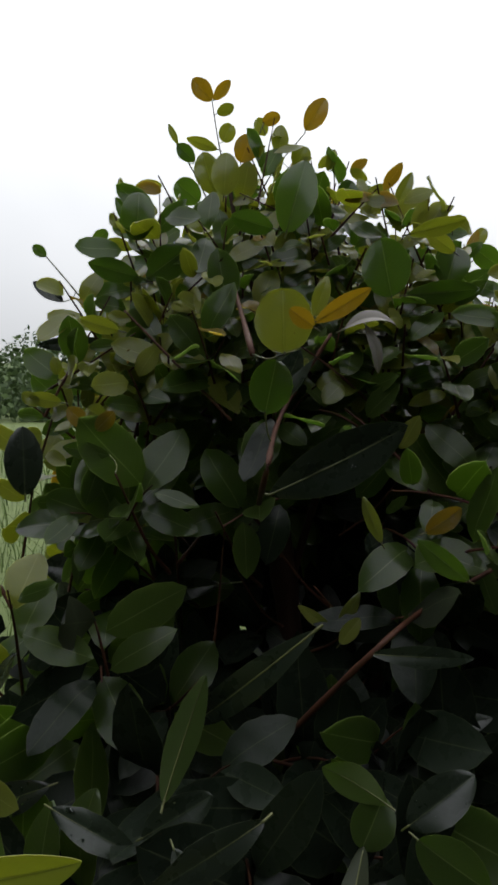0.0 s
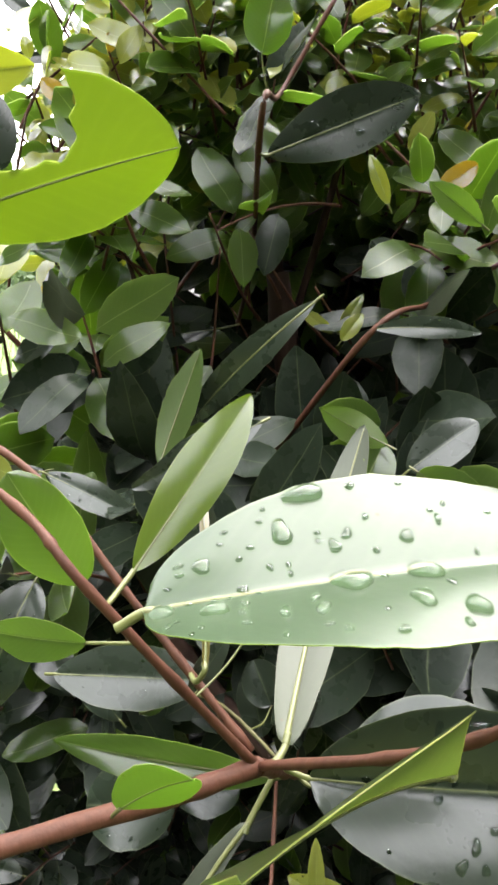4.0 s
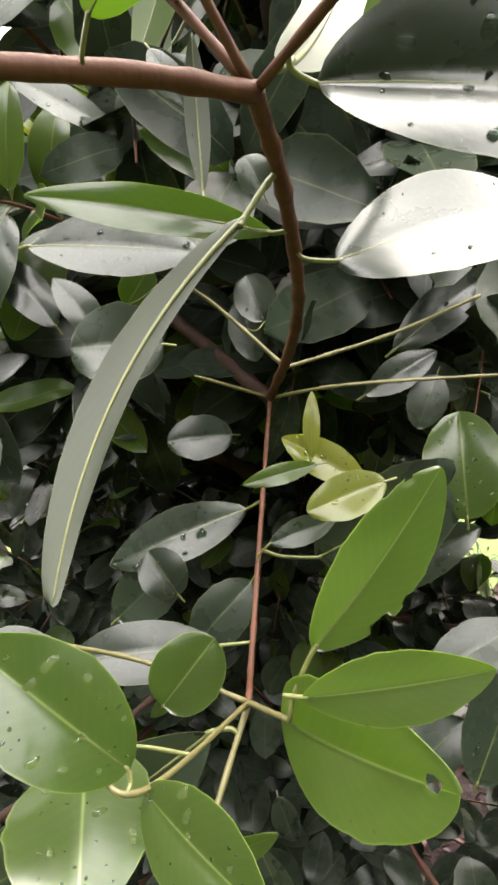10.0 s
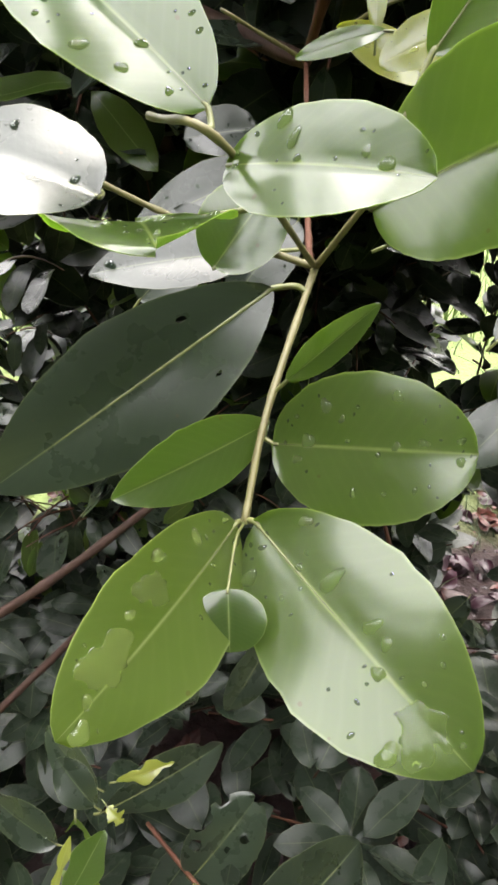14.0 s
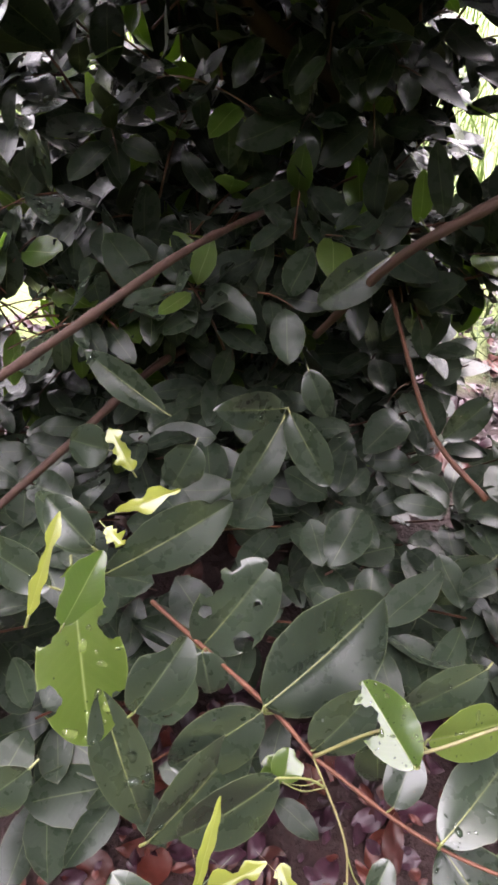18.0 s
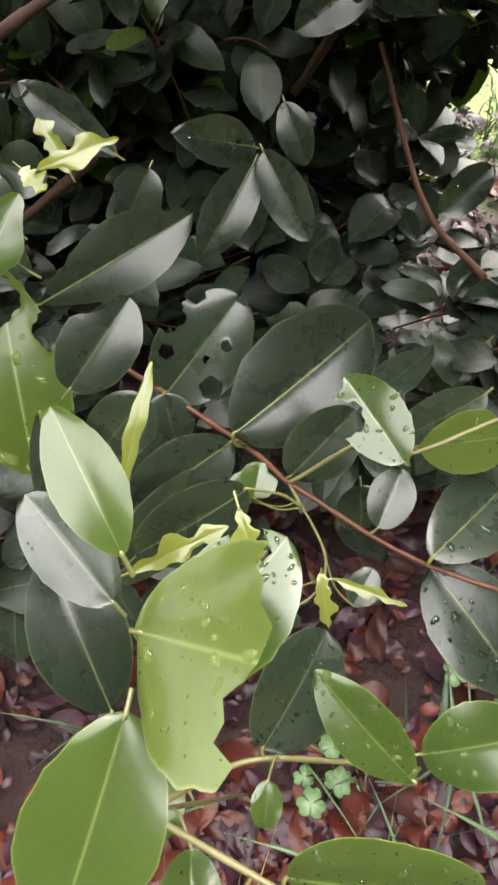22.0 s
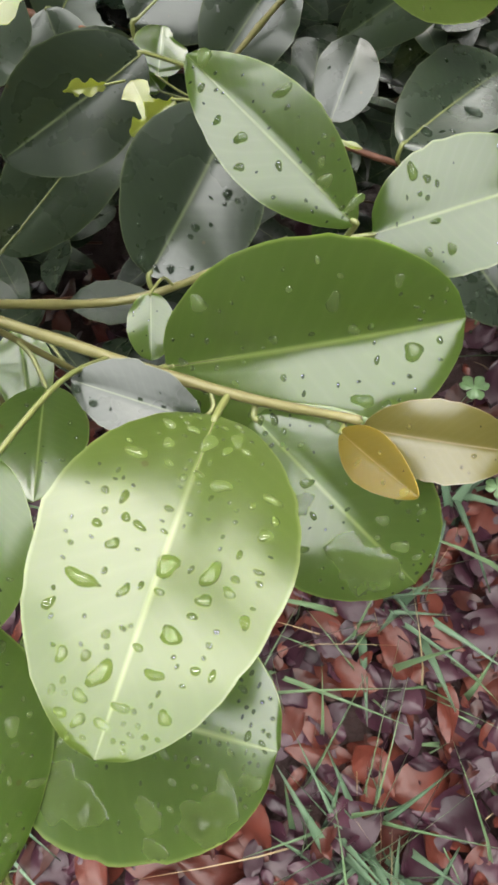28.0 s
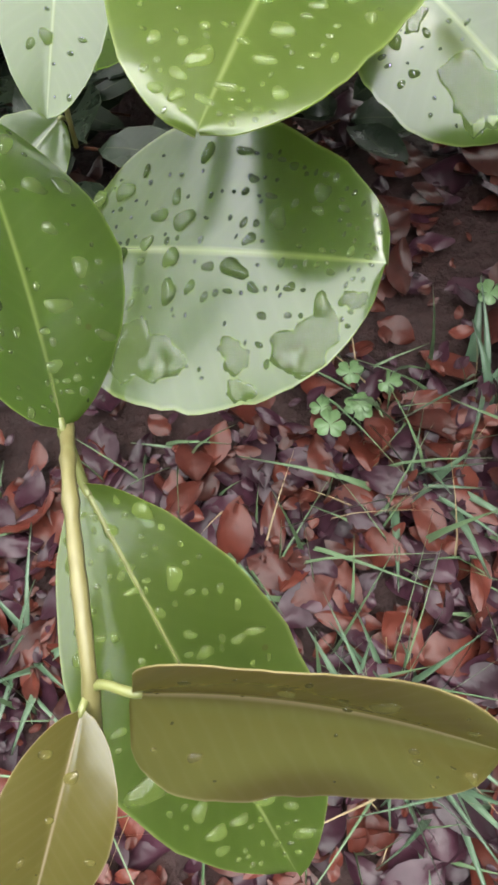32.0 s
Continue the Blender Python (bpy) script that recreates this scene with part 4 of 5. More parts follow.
leaf((-0.086, 0.303, 1.008), (-0.041, 0.321, 1.045), (-0.110, -0.831, 0.545), 0.038, "M")
leaf((0.017, 0.403, 1.185), (0.004, 0.417, 1.214), (0.003, -0.902, 0.431), 0.029, "M")
leaf((0.001, 0.434, 1.194), (0.011, 0.410, 1.153), (-0.120, -0.866, 0.485), 0.028, "M")
leaf((-0.042, 0.295, 1.035), (-0.062, 0.310, 1.059), (0.008, -0.851, 0.525), 0.031, "M")
leaf((-0.015, 0.121, 1.053), (0.010, 0.111, 1.083), (-0.489, -0.864, 0.123), 0.010, "F", fold=15)
leaf((-0.020, 0.105, 1.040), (0.034, 0.080, 1.052), (-0.42, -0.74, 0.52), 0.044, "F", drops=12, fold=7, blunt=0.48)
leaf((-0.021, 0.114, 1.042), (-0.068, 0.085, 1.036), (0.454, -0.794, 0.403), 0.022, "F")
leaf((-0.032, 0.079, 1.031), (-0.072, 0.019, 1.025), (0.661, -0.493, 0.566), 0.036, "L", fold=10, drops=8, pools=((0.0042, 0.0542, 0.0062), (0.0080, 0.0355, 0.0045)))
leaf((-0.027, 0.078, 1.032), (0.019, 0.016, 1.011), (-0.40, -0.49, 0.78), 0.046, "F", fold=6, drops=14, pools=((0.0031, 0.0675, 0.0062),))
leaf((-0.035, 0.057, 1.028), (-0.035, 0.047, 1.015), (-0.008, -0.798, 0.603), 0.019, "F")
leaf((0.044, 0.281, 1.074), (0.141, 0.308, 1.117), (0.076, -0.919, 0.387), 0.059, "M")
leaf((0.056, 0.295, 1.040), (0.155, 0.313, 1.072), (0.039, -0.914, 0.403), 0.039, "M")
leaf((0.0135, 0.432, 0.548), (-0.063, 0.387, 0.587), (0.592, -0.748, 0.299), 0.041, "M")
leaf((0.009, 0.418, 0.544), (-0.048, 0.362, 0.482), (0.250, -0.822, 0.512), 0.046, "M")
leaf((0.016, 0.420, 0.552), (0.056, 0.371, 0.487), (-0.234, -0.839, 0.491), 0.041, "M")
leaf((-0.163, 0.225, 0.549), (-0.049, 0.264, 0.590), (0.118, -0.862, 0.492), 0.050, "M", peak=0.58, chew=((-0.0245, 0.1177, 0.0150), (-0.006, 0.082, 0.0022), (-0.004, 0.086, 0.0015), (0.009, 0.035, 0.0016), (-0.020, 0.03, 0.006)))
leaf((-0.033, 0.124, 0.512), (0.071, 0.195, 0.542), (0.273, -0.685, 0.676), 0.084, "M")
leaf((-0.034, 0.124, 0.505), (-0.108, 0.103, 0.463), (-0.058, -0.845, 0.532), 0.053, "M")
leaf((-0.028, 0.066, 0.533), (-0.096, 0.040, 0.513), (0.189, -0.859, 0.476), 0.049, "M")
leaf((0.059, 0.058, 0.558), (0.032, 0.109, 0.577), (-0.292, -0.460, 0.838), 0.037, "F", drops=14, chew=((-0.0135, 0.0391, 0.0111), (-0.0098, 0.060, 0.0072)))
leaf((0.002, 0.095, 0.500), (0.046, 0.120, 0.534), (0.003, -0.808, 0.590), 0.044, "M", holes=2)
leaf((0.076, 0.081, 0.542), (0.146, 0.100, 0.520), (0.386, -0.708, 0.591), 0.040, "L", fold=15, drops=8, bite=(.9,-1,.4))
leaf((0.081, 0.031, 0.495), (0.161, 0.096, 0.479), (0.275, -0.098, 0.956), 0.051, "M", drops=5)
leaf((0.085, 0.035, 0.475), (0.134, -0.031, 0.431), (0.127, -0.481, 0.867), 0.062, "M", drops=12)
leaf((-0.170, 0.196, 0.607), (-0.162, 0.105, 0.510), (0.210, -0.703, 0.679), 0.064, "L", drops=6, peak=0.6, chew=((-0.0280, 0.1073, 0.0121), (0.0266, 0.0933, 0.0107), (0.0267, 0.0403, 0.0140), (-0.026, 0.045, 0.012), (0.006, 0.022, 0.016)))
leaf((-0.115, 0.082, 0.610), (-0.081, 0.113, 0.640), (0.200, -0.786, 0.585), 0.037, "M", bite=(.8,-1,.5))
leaf((-0.081, 0.181, 0.495), (-0.076, 0.162, 0.459), (0.040, -0.876, 0.481), 0.037, "M", bite=(.8,1,.6))
leaf((-0.153, 0.131, 0.542), (-0.130, 0.071, 0.440), (0.125, -0.841, 0.526), 0.043, "M")
leaf((-0.084, 0.197, 0.473), (-0.018, 0.242, 0.533), (0.057, -0.828, 0.558), 0.070, "M", chew=((-0.0350, 0.0554, 0.0126), (-0.0275, 0.0801, 0.0072), (0.0142, 0.0628, 0.0050), (0.0049, 0.1050, 0.0106), (-0.0204, 0.032, 0.0060), (0.024, 0.03, 0.009), (0.008, 0.045, 0.0035), (-0.010, 0.07, 0.003)))
leaf((0.269, 0.361, 0.352), (0.189, 0.340, 0.304), (-0.052, -0.876, 0.479), 0.055, "M")
leaf((-0.165, 0.239, 0.566), (-0.220, 0.291, 0.583), (-0.457, -0.673, 0.582), 0.038, "M")
leaf((-0.117, 0.438, 0.544), (-0.204, 0.499, 0.588), (-0.282, -0.792, 0.541), 0.039, "M")
leaf((0.145, 0.575, 0.649), (0.062, 0.556, 0.599), (-0.044, -0.906, 0.422), 0.052, "M")
leaf((0.041, 0.466, 0.573), (0.061, 0.440, 0.524), (-0.136, -0.900, 0.413), 0.033, "M")
leaf((0.297, 0.535, 0.460), (0.237, 0.513, 0.414), (-0.021, -0.890, 0.455), 0.047, "M")
leaf((-0.090, 0.148, 0.530), (-0.126, 0.130, 0.494), (0.013, -0.896, 0.444), 0.047, "M")
leaf((0.062, 0.121, 0.443), (0.063, 0.101, 0.408), (-0.136, -0.862, 0.488), 0.040, "M")
leaf((0.146, 0.143, 0.514), (0.072, 0.123, 0.488), (0.042, -0.847, 0.531), 0.039, "M")
leaf((-0.068, -0.0704, 0.6735), (-0.0217, -0.0966, 0.7013), (-0.54, -0.07, 0.84), 0.057, "L", fold=5, drops=14, cut=.66, peak=0.53)
leaf((-0.0702, -0.0852, 0.643), (-0.0228, -0.0401, 0.6643), (-0.11, -0.33, 0.94), 0.037, "F", fold=5, drops=22, peak=0.6, chew=((-0.0075, 0.0584, 0.0066),), pools=((0.010, 0.02, 0.004),))
leaf((-0.075, -0.084, 0.647), (-0.099, -0.133, 0.611), (0.148, -0.634, 0.759), 0.041, "F")
leaf((-0.083, -0.043, 0.632), (-0.112, -0.009, 0.654), (0.093, -0.490, 0.866), 0.026, "M")
leaf((-0.067, -0.064, 0.705), (-0.081, -0.036, 0.729), (0.183, -0.586, 0.789), 0.017, "F")
leaf((-0.092, -0.065, 0.581), (-0.112, -0.016, 0.622), (0.236, -0.574, 0.784), 0.036, "M", holes=3)
leaf((-0.185, 0.070, 0.567), (-0.229, 0.053, 0.546), (0.066, -0.838, 0.541), 0.033, "M")
leaf((-0.180, 0.175, 0.609), (-0.235, 0.203, 0.636), (-0.122, -0.803, 0.584), 0.035, "M")
leaf((-0.150, 0.193, 0.629), (-0.181, 0.219, 0.657), (-0.068, -0.768, 0.637), 0.031, "M")
leaf((-0.082, 0.347, 0.580), (-0.107, 0.331, 0.541), (-0.016, -0.922, 0.388), 0.040, "M")
leaf((-0.163, 0.348, 0.577), (-0.200, 0.357, 0.585), (-0.106, -0.867, 0.487), 0.042, "M")
leaf((-0.034, -0.079, 0.559), (-0.002, -0.038, 0.575), (0.370, -0.583, 0.723), 0.042, "M", drops=10)
leaf((0.018, -0.101, 0.589), (-0.014, -0.066, 0.612), (-0.158, -0.658, 0.737), 0.023, "F", fold=12, drops=16)
leaf((0.027, -0.089, 0.572), (0.072, -0.087, 0.579), (-0.104, -0.586, 0.804), 0.034, "F", fold=8, drops=10)
leaf((-0.030, -0.124, 0.579), (0.033, -0.133, 0.592), (-0.245, -0.687, 0.684), 0.045, "F", fold=22, drops=22)
leaf((-0.0204, -0.1439, 0.5891), (-0.0454, -0.2015, 0.5983), (0.164, 0.09, 0.98), 0.0432, "L", fold=7, drops=52, peak=0.47)
leaf((-0.0755, -0.1790, 0.5550), (-0.0196, -0.205, 0.5708), (-0.16, -0.22, 0.96), 0.0540, "F", fold=-4, drops=70, peak=0.47, skew=0.07, pools=((0.0195, 0.0230, 0.0065), (0.0145, 0.0530, 0.0052), (0.0178, 0.0410, 0.0028), (0.0235, 0.0430, 0.0022), (0.0064, 0.0600, 0.0018)))
leaf((-0.013, -0.143, 0.584), (0.0135, -0.1795, 0.5701), (-0.176, -0.524, 0.833), 0.036, "F", fold=9, drops=30, peak=0.56, pools=((0.0050, 0.0370, 0.0062), (0.0046, 0.0197, 0.0020)))
leaf((0.002, -0.154, 0.593), (0.009, -0.173, 0.605), (-0.727, 0.163, 0.667), 0.009, "B", drops=2)
leaf((0.006, -0.154, 0.593), (0.034, -0.163, 0.590), (-0.123, -0.605, 0.787), 0.015, "R", fold=10, drops=5)
leaf((-0.064, -0.111, 0.560), (-0.065, -0.146, 0.567), (0.268, 0.176, 0.947), 0.023, "F", drops=4)
leaf((-0.087, -0.103, 0.523), (-0.117, -0.125, 0.510), (0.079, -0.609, 0.789), 0.024, "F")
leaf((-0.060, -0.151, 0.600), (-0.069, -0.178, 0.584), (0.165, -0.538, 0.827), 0.016, "F", fold=15, drops=4)
leaf((-0.024, -0.142, 0.584), (-0.049, -0.130, 0.589), (0.008, -0.405, 0.914), 0.016, "M", drops=6)
leaf((-0.033, -0.092, 0.567), (-0.036, -0.107, 0.558), (0.054, -0.504, 0.862), 0.012, "F", drops=4)
leaf((-0.076, -0.220, 0.560), (-0.085, -0.166, 0.581), (0.758, -0.133, 0.639), 0.036, "F", drops=24)
leaf((-0.078, -0.224, 0.544), (-0.050, -0.303, 0.490), (0.214, -0.494, 0.843), 0.044, "L", drops=48)
leaf((-0.065, -0.263, 0.569), (-0.019, -0.276, 0.563), (-0.193, -0.877, 0.440), 0.042, "R", fold=20, droop=-.3, peak=0.4, skew=0.12, drops=9, bend=.06)
leaf((-0.072, -0.264, 0.567), (-0.084, -0.290, 0.556), (0.202, -0.436, 0.877), 0.015, "R", fold=25, drops=3)
leaf((-0.076, -0.079, 0.546), (-0.077, -0.105, 0.536), (0.179, -0.366, 0.913), 0.017, "F")
leaf((0.053, 0.055, 0.494), (0.073, 0.086, 0.512), (0.002, -0.514, 0.858), 0.030, "M")
leaf((0.027, 0.004, 0.498), (0.041, 0.021, 0.508), (0.016, -0.528, 0.849), 0.019, "M")
leaf((-0.126, 0.057, 0.444), (-0.041, 0.127, 0.480), (0.414, -0.760, 0.501), 0.053, "M")
leaf((-0.052, 0.912, 2.089), (-0.080, 0.914, 2.119), (-0.218, -0.967, -0.134), 0.026, "B")
leaf((-0.050, 0.912, 2.089), (-0.026, 0.913, 2.117), (0.272, -0.949, -0.161), 0.016, "B")
leaf((-0.045, 0.910, 2.070), (-0.021, 0.911, 2.081), (0.178, -0.927, -0.329), 0.016, "Y")
leaf((0.019, 0.909, 2.058), (0.044, 0.910, 2.067), (0.144, -0.937, -0.319), 0.018, "B")
leaf((0.079, 0.908, 2.046), (0.108, 0.912, 2.091), (0.151, -0.988, -0.029), 0.029, "B")
leaf((-0.075, 0.885, 1.996), (-0.099, 0.887, 2.019), (-0.168, -0.980, -0.111), 0.021, "F")
leaf((-0.098, 0.887, 2.019), (-0.111, 0.889, 2.047), (-0.086, -0.996, 0.028), 0.009, "Y")
leaf((-0.043, 0.876, 2.008), (-0.085, 0.877, 2.023), (-0.127, -0.950, -0.284), 0.016, "Y")
leaf((-0.012, 0.875, 1.990), (0.003, 0.877, 2.027), (0.161, -0.987, 0.002), 0.032, "B")
leaf((-0.037, 0.907, 2.030), (-0.025, 0.909, 2.055), (0.204, -0.979, -0.027), 0.023, "Y")
leaf((0.043, 0.906, 2.011), (0.044, 0.909, 2.054), (-0.033, -0.997, 0.071), 0.024, "Y")
leaf((0.065, 0.884, 1.987), (0.077, 0.886, 2.016), (0.080, -0.996, 0.037), 0.027, "Y")
leaf((-0.048, 0.892, 1.953), (-0.065, 0.896, 2.012), (-0.050, -0.997, 0.055), 0.038, "Y")
leaf((-0.149, 0.841, 1.946), (-0.114, 0.842, 1.949), (0.031, -0.952, -0.304), 0.017, "Y")
leaf((-0.145, 0.837, 1.885), (-0.175, 0.840, 1.933), (-0.011, -0.998, 0.063), 0.019, "F")
leaf((-0.167, 0.841, 1.935), (-0.169, 0.842, 1.959), (0.164, -0.983, 0.084), 0.009, "Y")
leaf((-0.214, 0.877, 1.882), (-0.195, 0.878, 1.901), (0.249, -0.949, -0.194), 0.018, "F")
leaf((-0.156, 0.856, 1.870), (-0.190, 0.857, 1.883), (-0.070, -0.991, -0.117), 0.016, "Y")
leaf((-0.279, 0.876, 1.865), (-0.297, 0.877, 1.880), (-0.003, -0.998, 0.067), 0.015, "F")
leaf((-0.255, 0.871, 1.803), (-0.297, 0.873, 1.830), (0.081, -0.978, 0.194), 0.020, "M")
leaf((-0.181, 0.807, 1.741), (-0.271, 0.807, 1.738), (-0.001, -0.994, 0.113), 0.020, "M")
leaf((0.196, 0.860, 1.923), (0.219, 0.863, 1.973), (-0.064, -0.993, 0.098), 0.019, "Y")
leaf((0.155, 0.859, 1.918), (0.185, 0.862, 1.955), (0.060, -0.998, 0.019), 0.032, "Y")
leaf((0.124, 0.861, 1.933), (0.139, 0.863, 1.962), (0.033, -0.998, 0.052), 0.026, "F")
leaf((0.246, 0.859, 1.908), (0.261, 0.860, 1.932), (-0.061, -0.992, 0.108), 0.027, "Y")
leaf((0.223, 0.854, 1.847), (0.246, 0.857, 1.879), (-0.053, -0.993, 0.107), 0.023, "F")
leaf((0.302, 0.856, 1.874), (0.316, 0.858, 1.898), (-0.147, -0.978, 0.151), 0.019, "Y")
leaf((0.108, 0.884, 1.983), (0.118, 0.886, 2.012), (0.017, -0.998, 0.064), 0.015, "Y")
leaf((-0.094, 0.918, 1.894), (-0.066, 0.919, 1.914), (0.169, -0.971, -0.169), 0.031, "Y")
leaf((0.024, 0.929, 2.048), (0.011, 0.930, 2.072), (-0.203, -0.979, -0.033), 0.020, "Y")
leaf((0.166, 0.904, 1.976), (0.142, 0.905, 1.992), (-0.221, -0.938, -0.266), 0.014, "Y")
leaf((0.288, 0.815, 1.862), (0.318, 0.814, 1.840), (-0.236, -0.935, -0.265), 0.029, "F")
leaf((-0.142, 0.616, 1.650), (-0.160, 0.617, 1.661), (-0.016, -0.995, 0.096), 0.019, "Y")
leaf((-0.206, 0.617, 1.664), (-0.224, 0.619, 1.675), (0.010, -0.990, 0.139), 0.013, "Y")
leaf((-0.205, 0.672, 1.695), (-0.208, 0.674, 1.715), (0.268, -0.951, 0.154), 0.012, "Y")
leaf((-0.185, 0.618, 1.666), (-0.217, 0.618, 1.672), (-0.025, -1.000, -0.017), 0.015, "Y")
leaf((-0.158, 0.615, 1.642), (-0.179, 0.617, 1.661), (0.036, -0.986, 0.163), 0.017, "B")
leaf((-0.150, 0.614, 1.639), (-0.133, 0.617, 1.657), (0.208, -0.976, -0.063), 0.016, "B")
leaf((-0.137, 0.611, 1.615), (-0.183, 0.612, 1.623), (-0.013, -0.998, 0.054), 0.017, "F")
leaf((-0.131, 0.282, 0.614), (-0.149, 0.307, 0.641), (0.088, -0.699, 0.710), 0.023, "Y", rag=.8)
leaf((-0.129, 0.194, 0.664), (-0.084, 0.202, 0.675), (-0.028, -0.752, 0.659), 0.017, "Y", rag=.8)
leaf((-0.130, 0.169, 0.679), (-0.119, 0.161, 0.671), (0.101, -0.650, 0.753), 0.014, "Y", rag=.8)
leaf((-0.152, 0.084, 0.716), (-0.134, 0.118, 0.754), (0.178, -0.776, 0.605), 0.010, "Y", rag=.7)
leaf((-0.158, 0.126, 0.639), (-0.131, 0.156, 0.673), (0.078, -0.782, 0.619), 0.027, "F", rag=.3)
leaf((0.002, -0.004, 0.562), (0.004, -0.025, 0.543), (-0.092, -0.662, 0.744), 0.012, "Y", rag=.7)
leaf((0.010, -0.000, 0.544), (0.047, -0.014, 0.535), (0.024, -0.531, 0.847), 0.007, "Y", rag=.7)
leaf((-0.086, -0.009, 0.587), (-0.041, 0.003, 0.600), (-0.099, -0.551, 0.829), 0.016, "Y", rag=.7)
leaf((-0.037, -0.018, 0.648), (-0.032, -0.037, 0.632), (0.015, -0.652, 0.758), 0.012, "Y", rag=.7)
leaf((-0.024, 0.070, 0.512), (-0.034, 0.084, 0.524), (0.008, -0.640, 0.768), 0.022, "F", rag=.4)
leaf((-0.075, -0.027, 0.673), (-0.061, 0.004, 0.702), (0.046, -0.685, 0.728), 0.006, "Y", rag=.4)
leaf((-0.018, -0.016, 0.567), (-0.034, -0.024, 0.563), (0.215, -0.787, 0.579), 0.011, "Y", rag=.7)
leaf((-0.039, -0.008, 0.570), (-0.053, -0.008, 0.570), (-0.009, -0.873, 0.487), 0.006, "Y", rag=.7)
leaf((-0.024, 0.067, 0.521), (-0.018, 0.086, 0.531), (0.195, -0.483, 0.854), 0.023, "F", bite=(.85,1,.5))
leaf((-0.023, -0.013, 0.543), (-0.032, 0.012, 0.557), (-0.099, -0.505, 0.857), 0.018, "Y", rag=.7)
leaf((0.145, 0.228, 0.936), (0.174, 0.262, 1.008), (-0.477, -0.711, 0.517), 0.041, "M")
leaf((0.116, 0.258, 0.997), (0.171, 0.271, 1.027), (-0.303, -0.544, 0.783), 0.035, "M")
leaf((0.107, 0.245, 0.922), (0.145, 0.260, 0.956), (-0.421, -0.562, 0.712), 0.035, "M")


# ---- the mass of foliage behind them ----
def fill_template(rng, top):
    """A small blade of 18 points a skin: across x, along y, unit length."""
    fold, droop, wide = math.tan(radians(rng.uniform(2, 22))), rng.uniform(0.0, 0.5), rng.uniform(0.34, 0.64)
    pts = []
    for i in range(7):
        s = 0.4 * i / 6 + 0.6 * (1 - math.cos(math.pi * i / 6)) / 2
        half = profile(s, 0.62) * wide / 2 + 0.006
        for v in (-1, 0, 1):
            x = v * half
            pts.append((x, s, abs(x) * fold - droop * (s - 0.35) ** 2 + 0.03 * math.sin(7 * s + v)))
    return np.array(pts)


FILL_FACES = []
for i in range(6):
    for j in range(2):
        a = i * 3 + j
        FILL_FACES.append((a, a + 1, a + 4, a + 3))
FILL_UV = [(0.4 * i / 6 + 0.3 * (1 - math.cos(math.pi * i / 6)), v) for i in range(7) for v in (0.0, 0.5, 1.0)]


def front(z):
    """How near to the walk the closed foliage comes at a height."""
    zs, ys = (-0.1, 0.4, 0.55, 0.75, 0.95, 1.1, 1.25, 1.4, 1.6, 1.8, 2.1), (0.55, 0.5, 0.62, 0.80, 0.68, 0.46, 0.46, 0.52, 0.64, 0.74, 0.84)
    return float(np.interp(z, zs, ys))


def top_edge(x):
    return float(np.interp(x, (-0.8, -0.5, -0.35, -0.27, -0.2, -0.1, 0.0, 0.12, 0.25, 0.35, 0.6, 1.0, 1.5), (0.9, 1.0, 1.18, 1.53, 1.76, 1.84, 1.98, 1.94, 1.82, 1.78, 1.78, 1.75, 1.5)))


GAPS = ((Vector((0.19, 0.36, 0.60)), Vector((0.54, 1.0, 0.05)), 0.065), (Vector((0.21, 0.41, 0.645)), Vector((0.67, 1.27, 0.05)), 0.06), (Vector((-0.24, 0.45, 0.67)), Vector((-0.61, 1.47, 0.05)), 0.06))


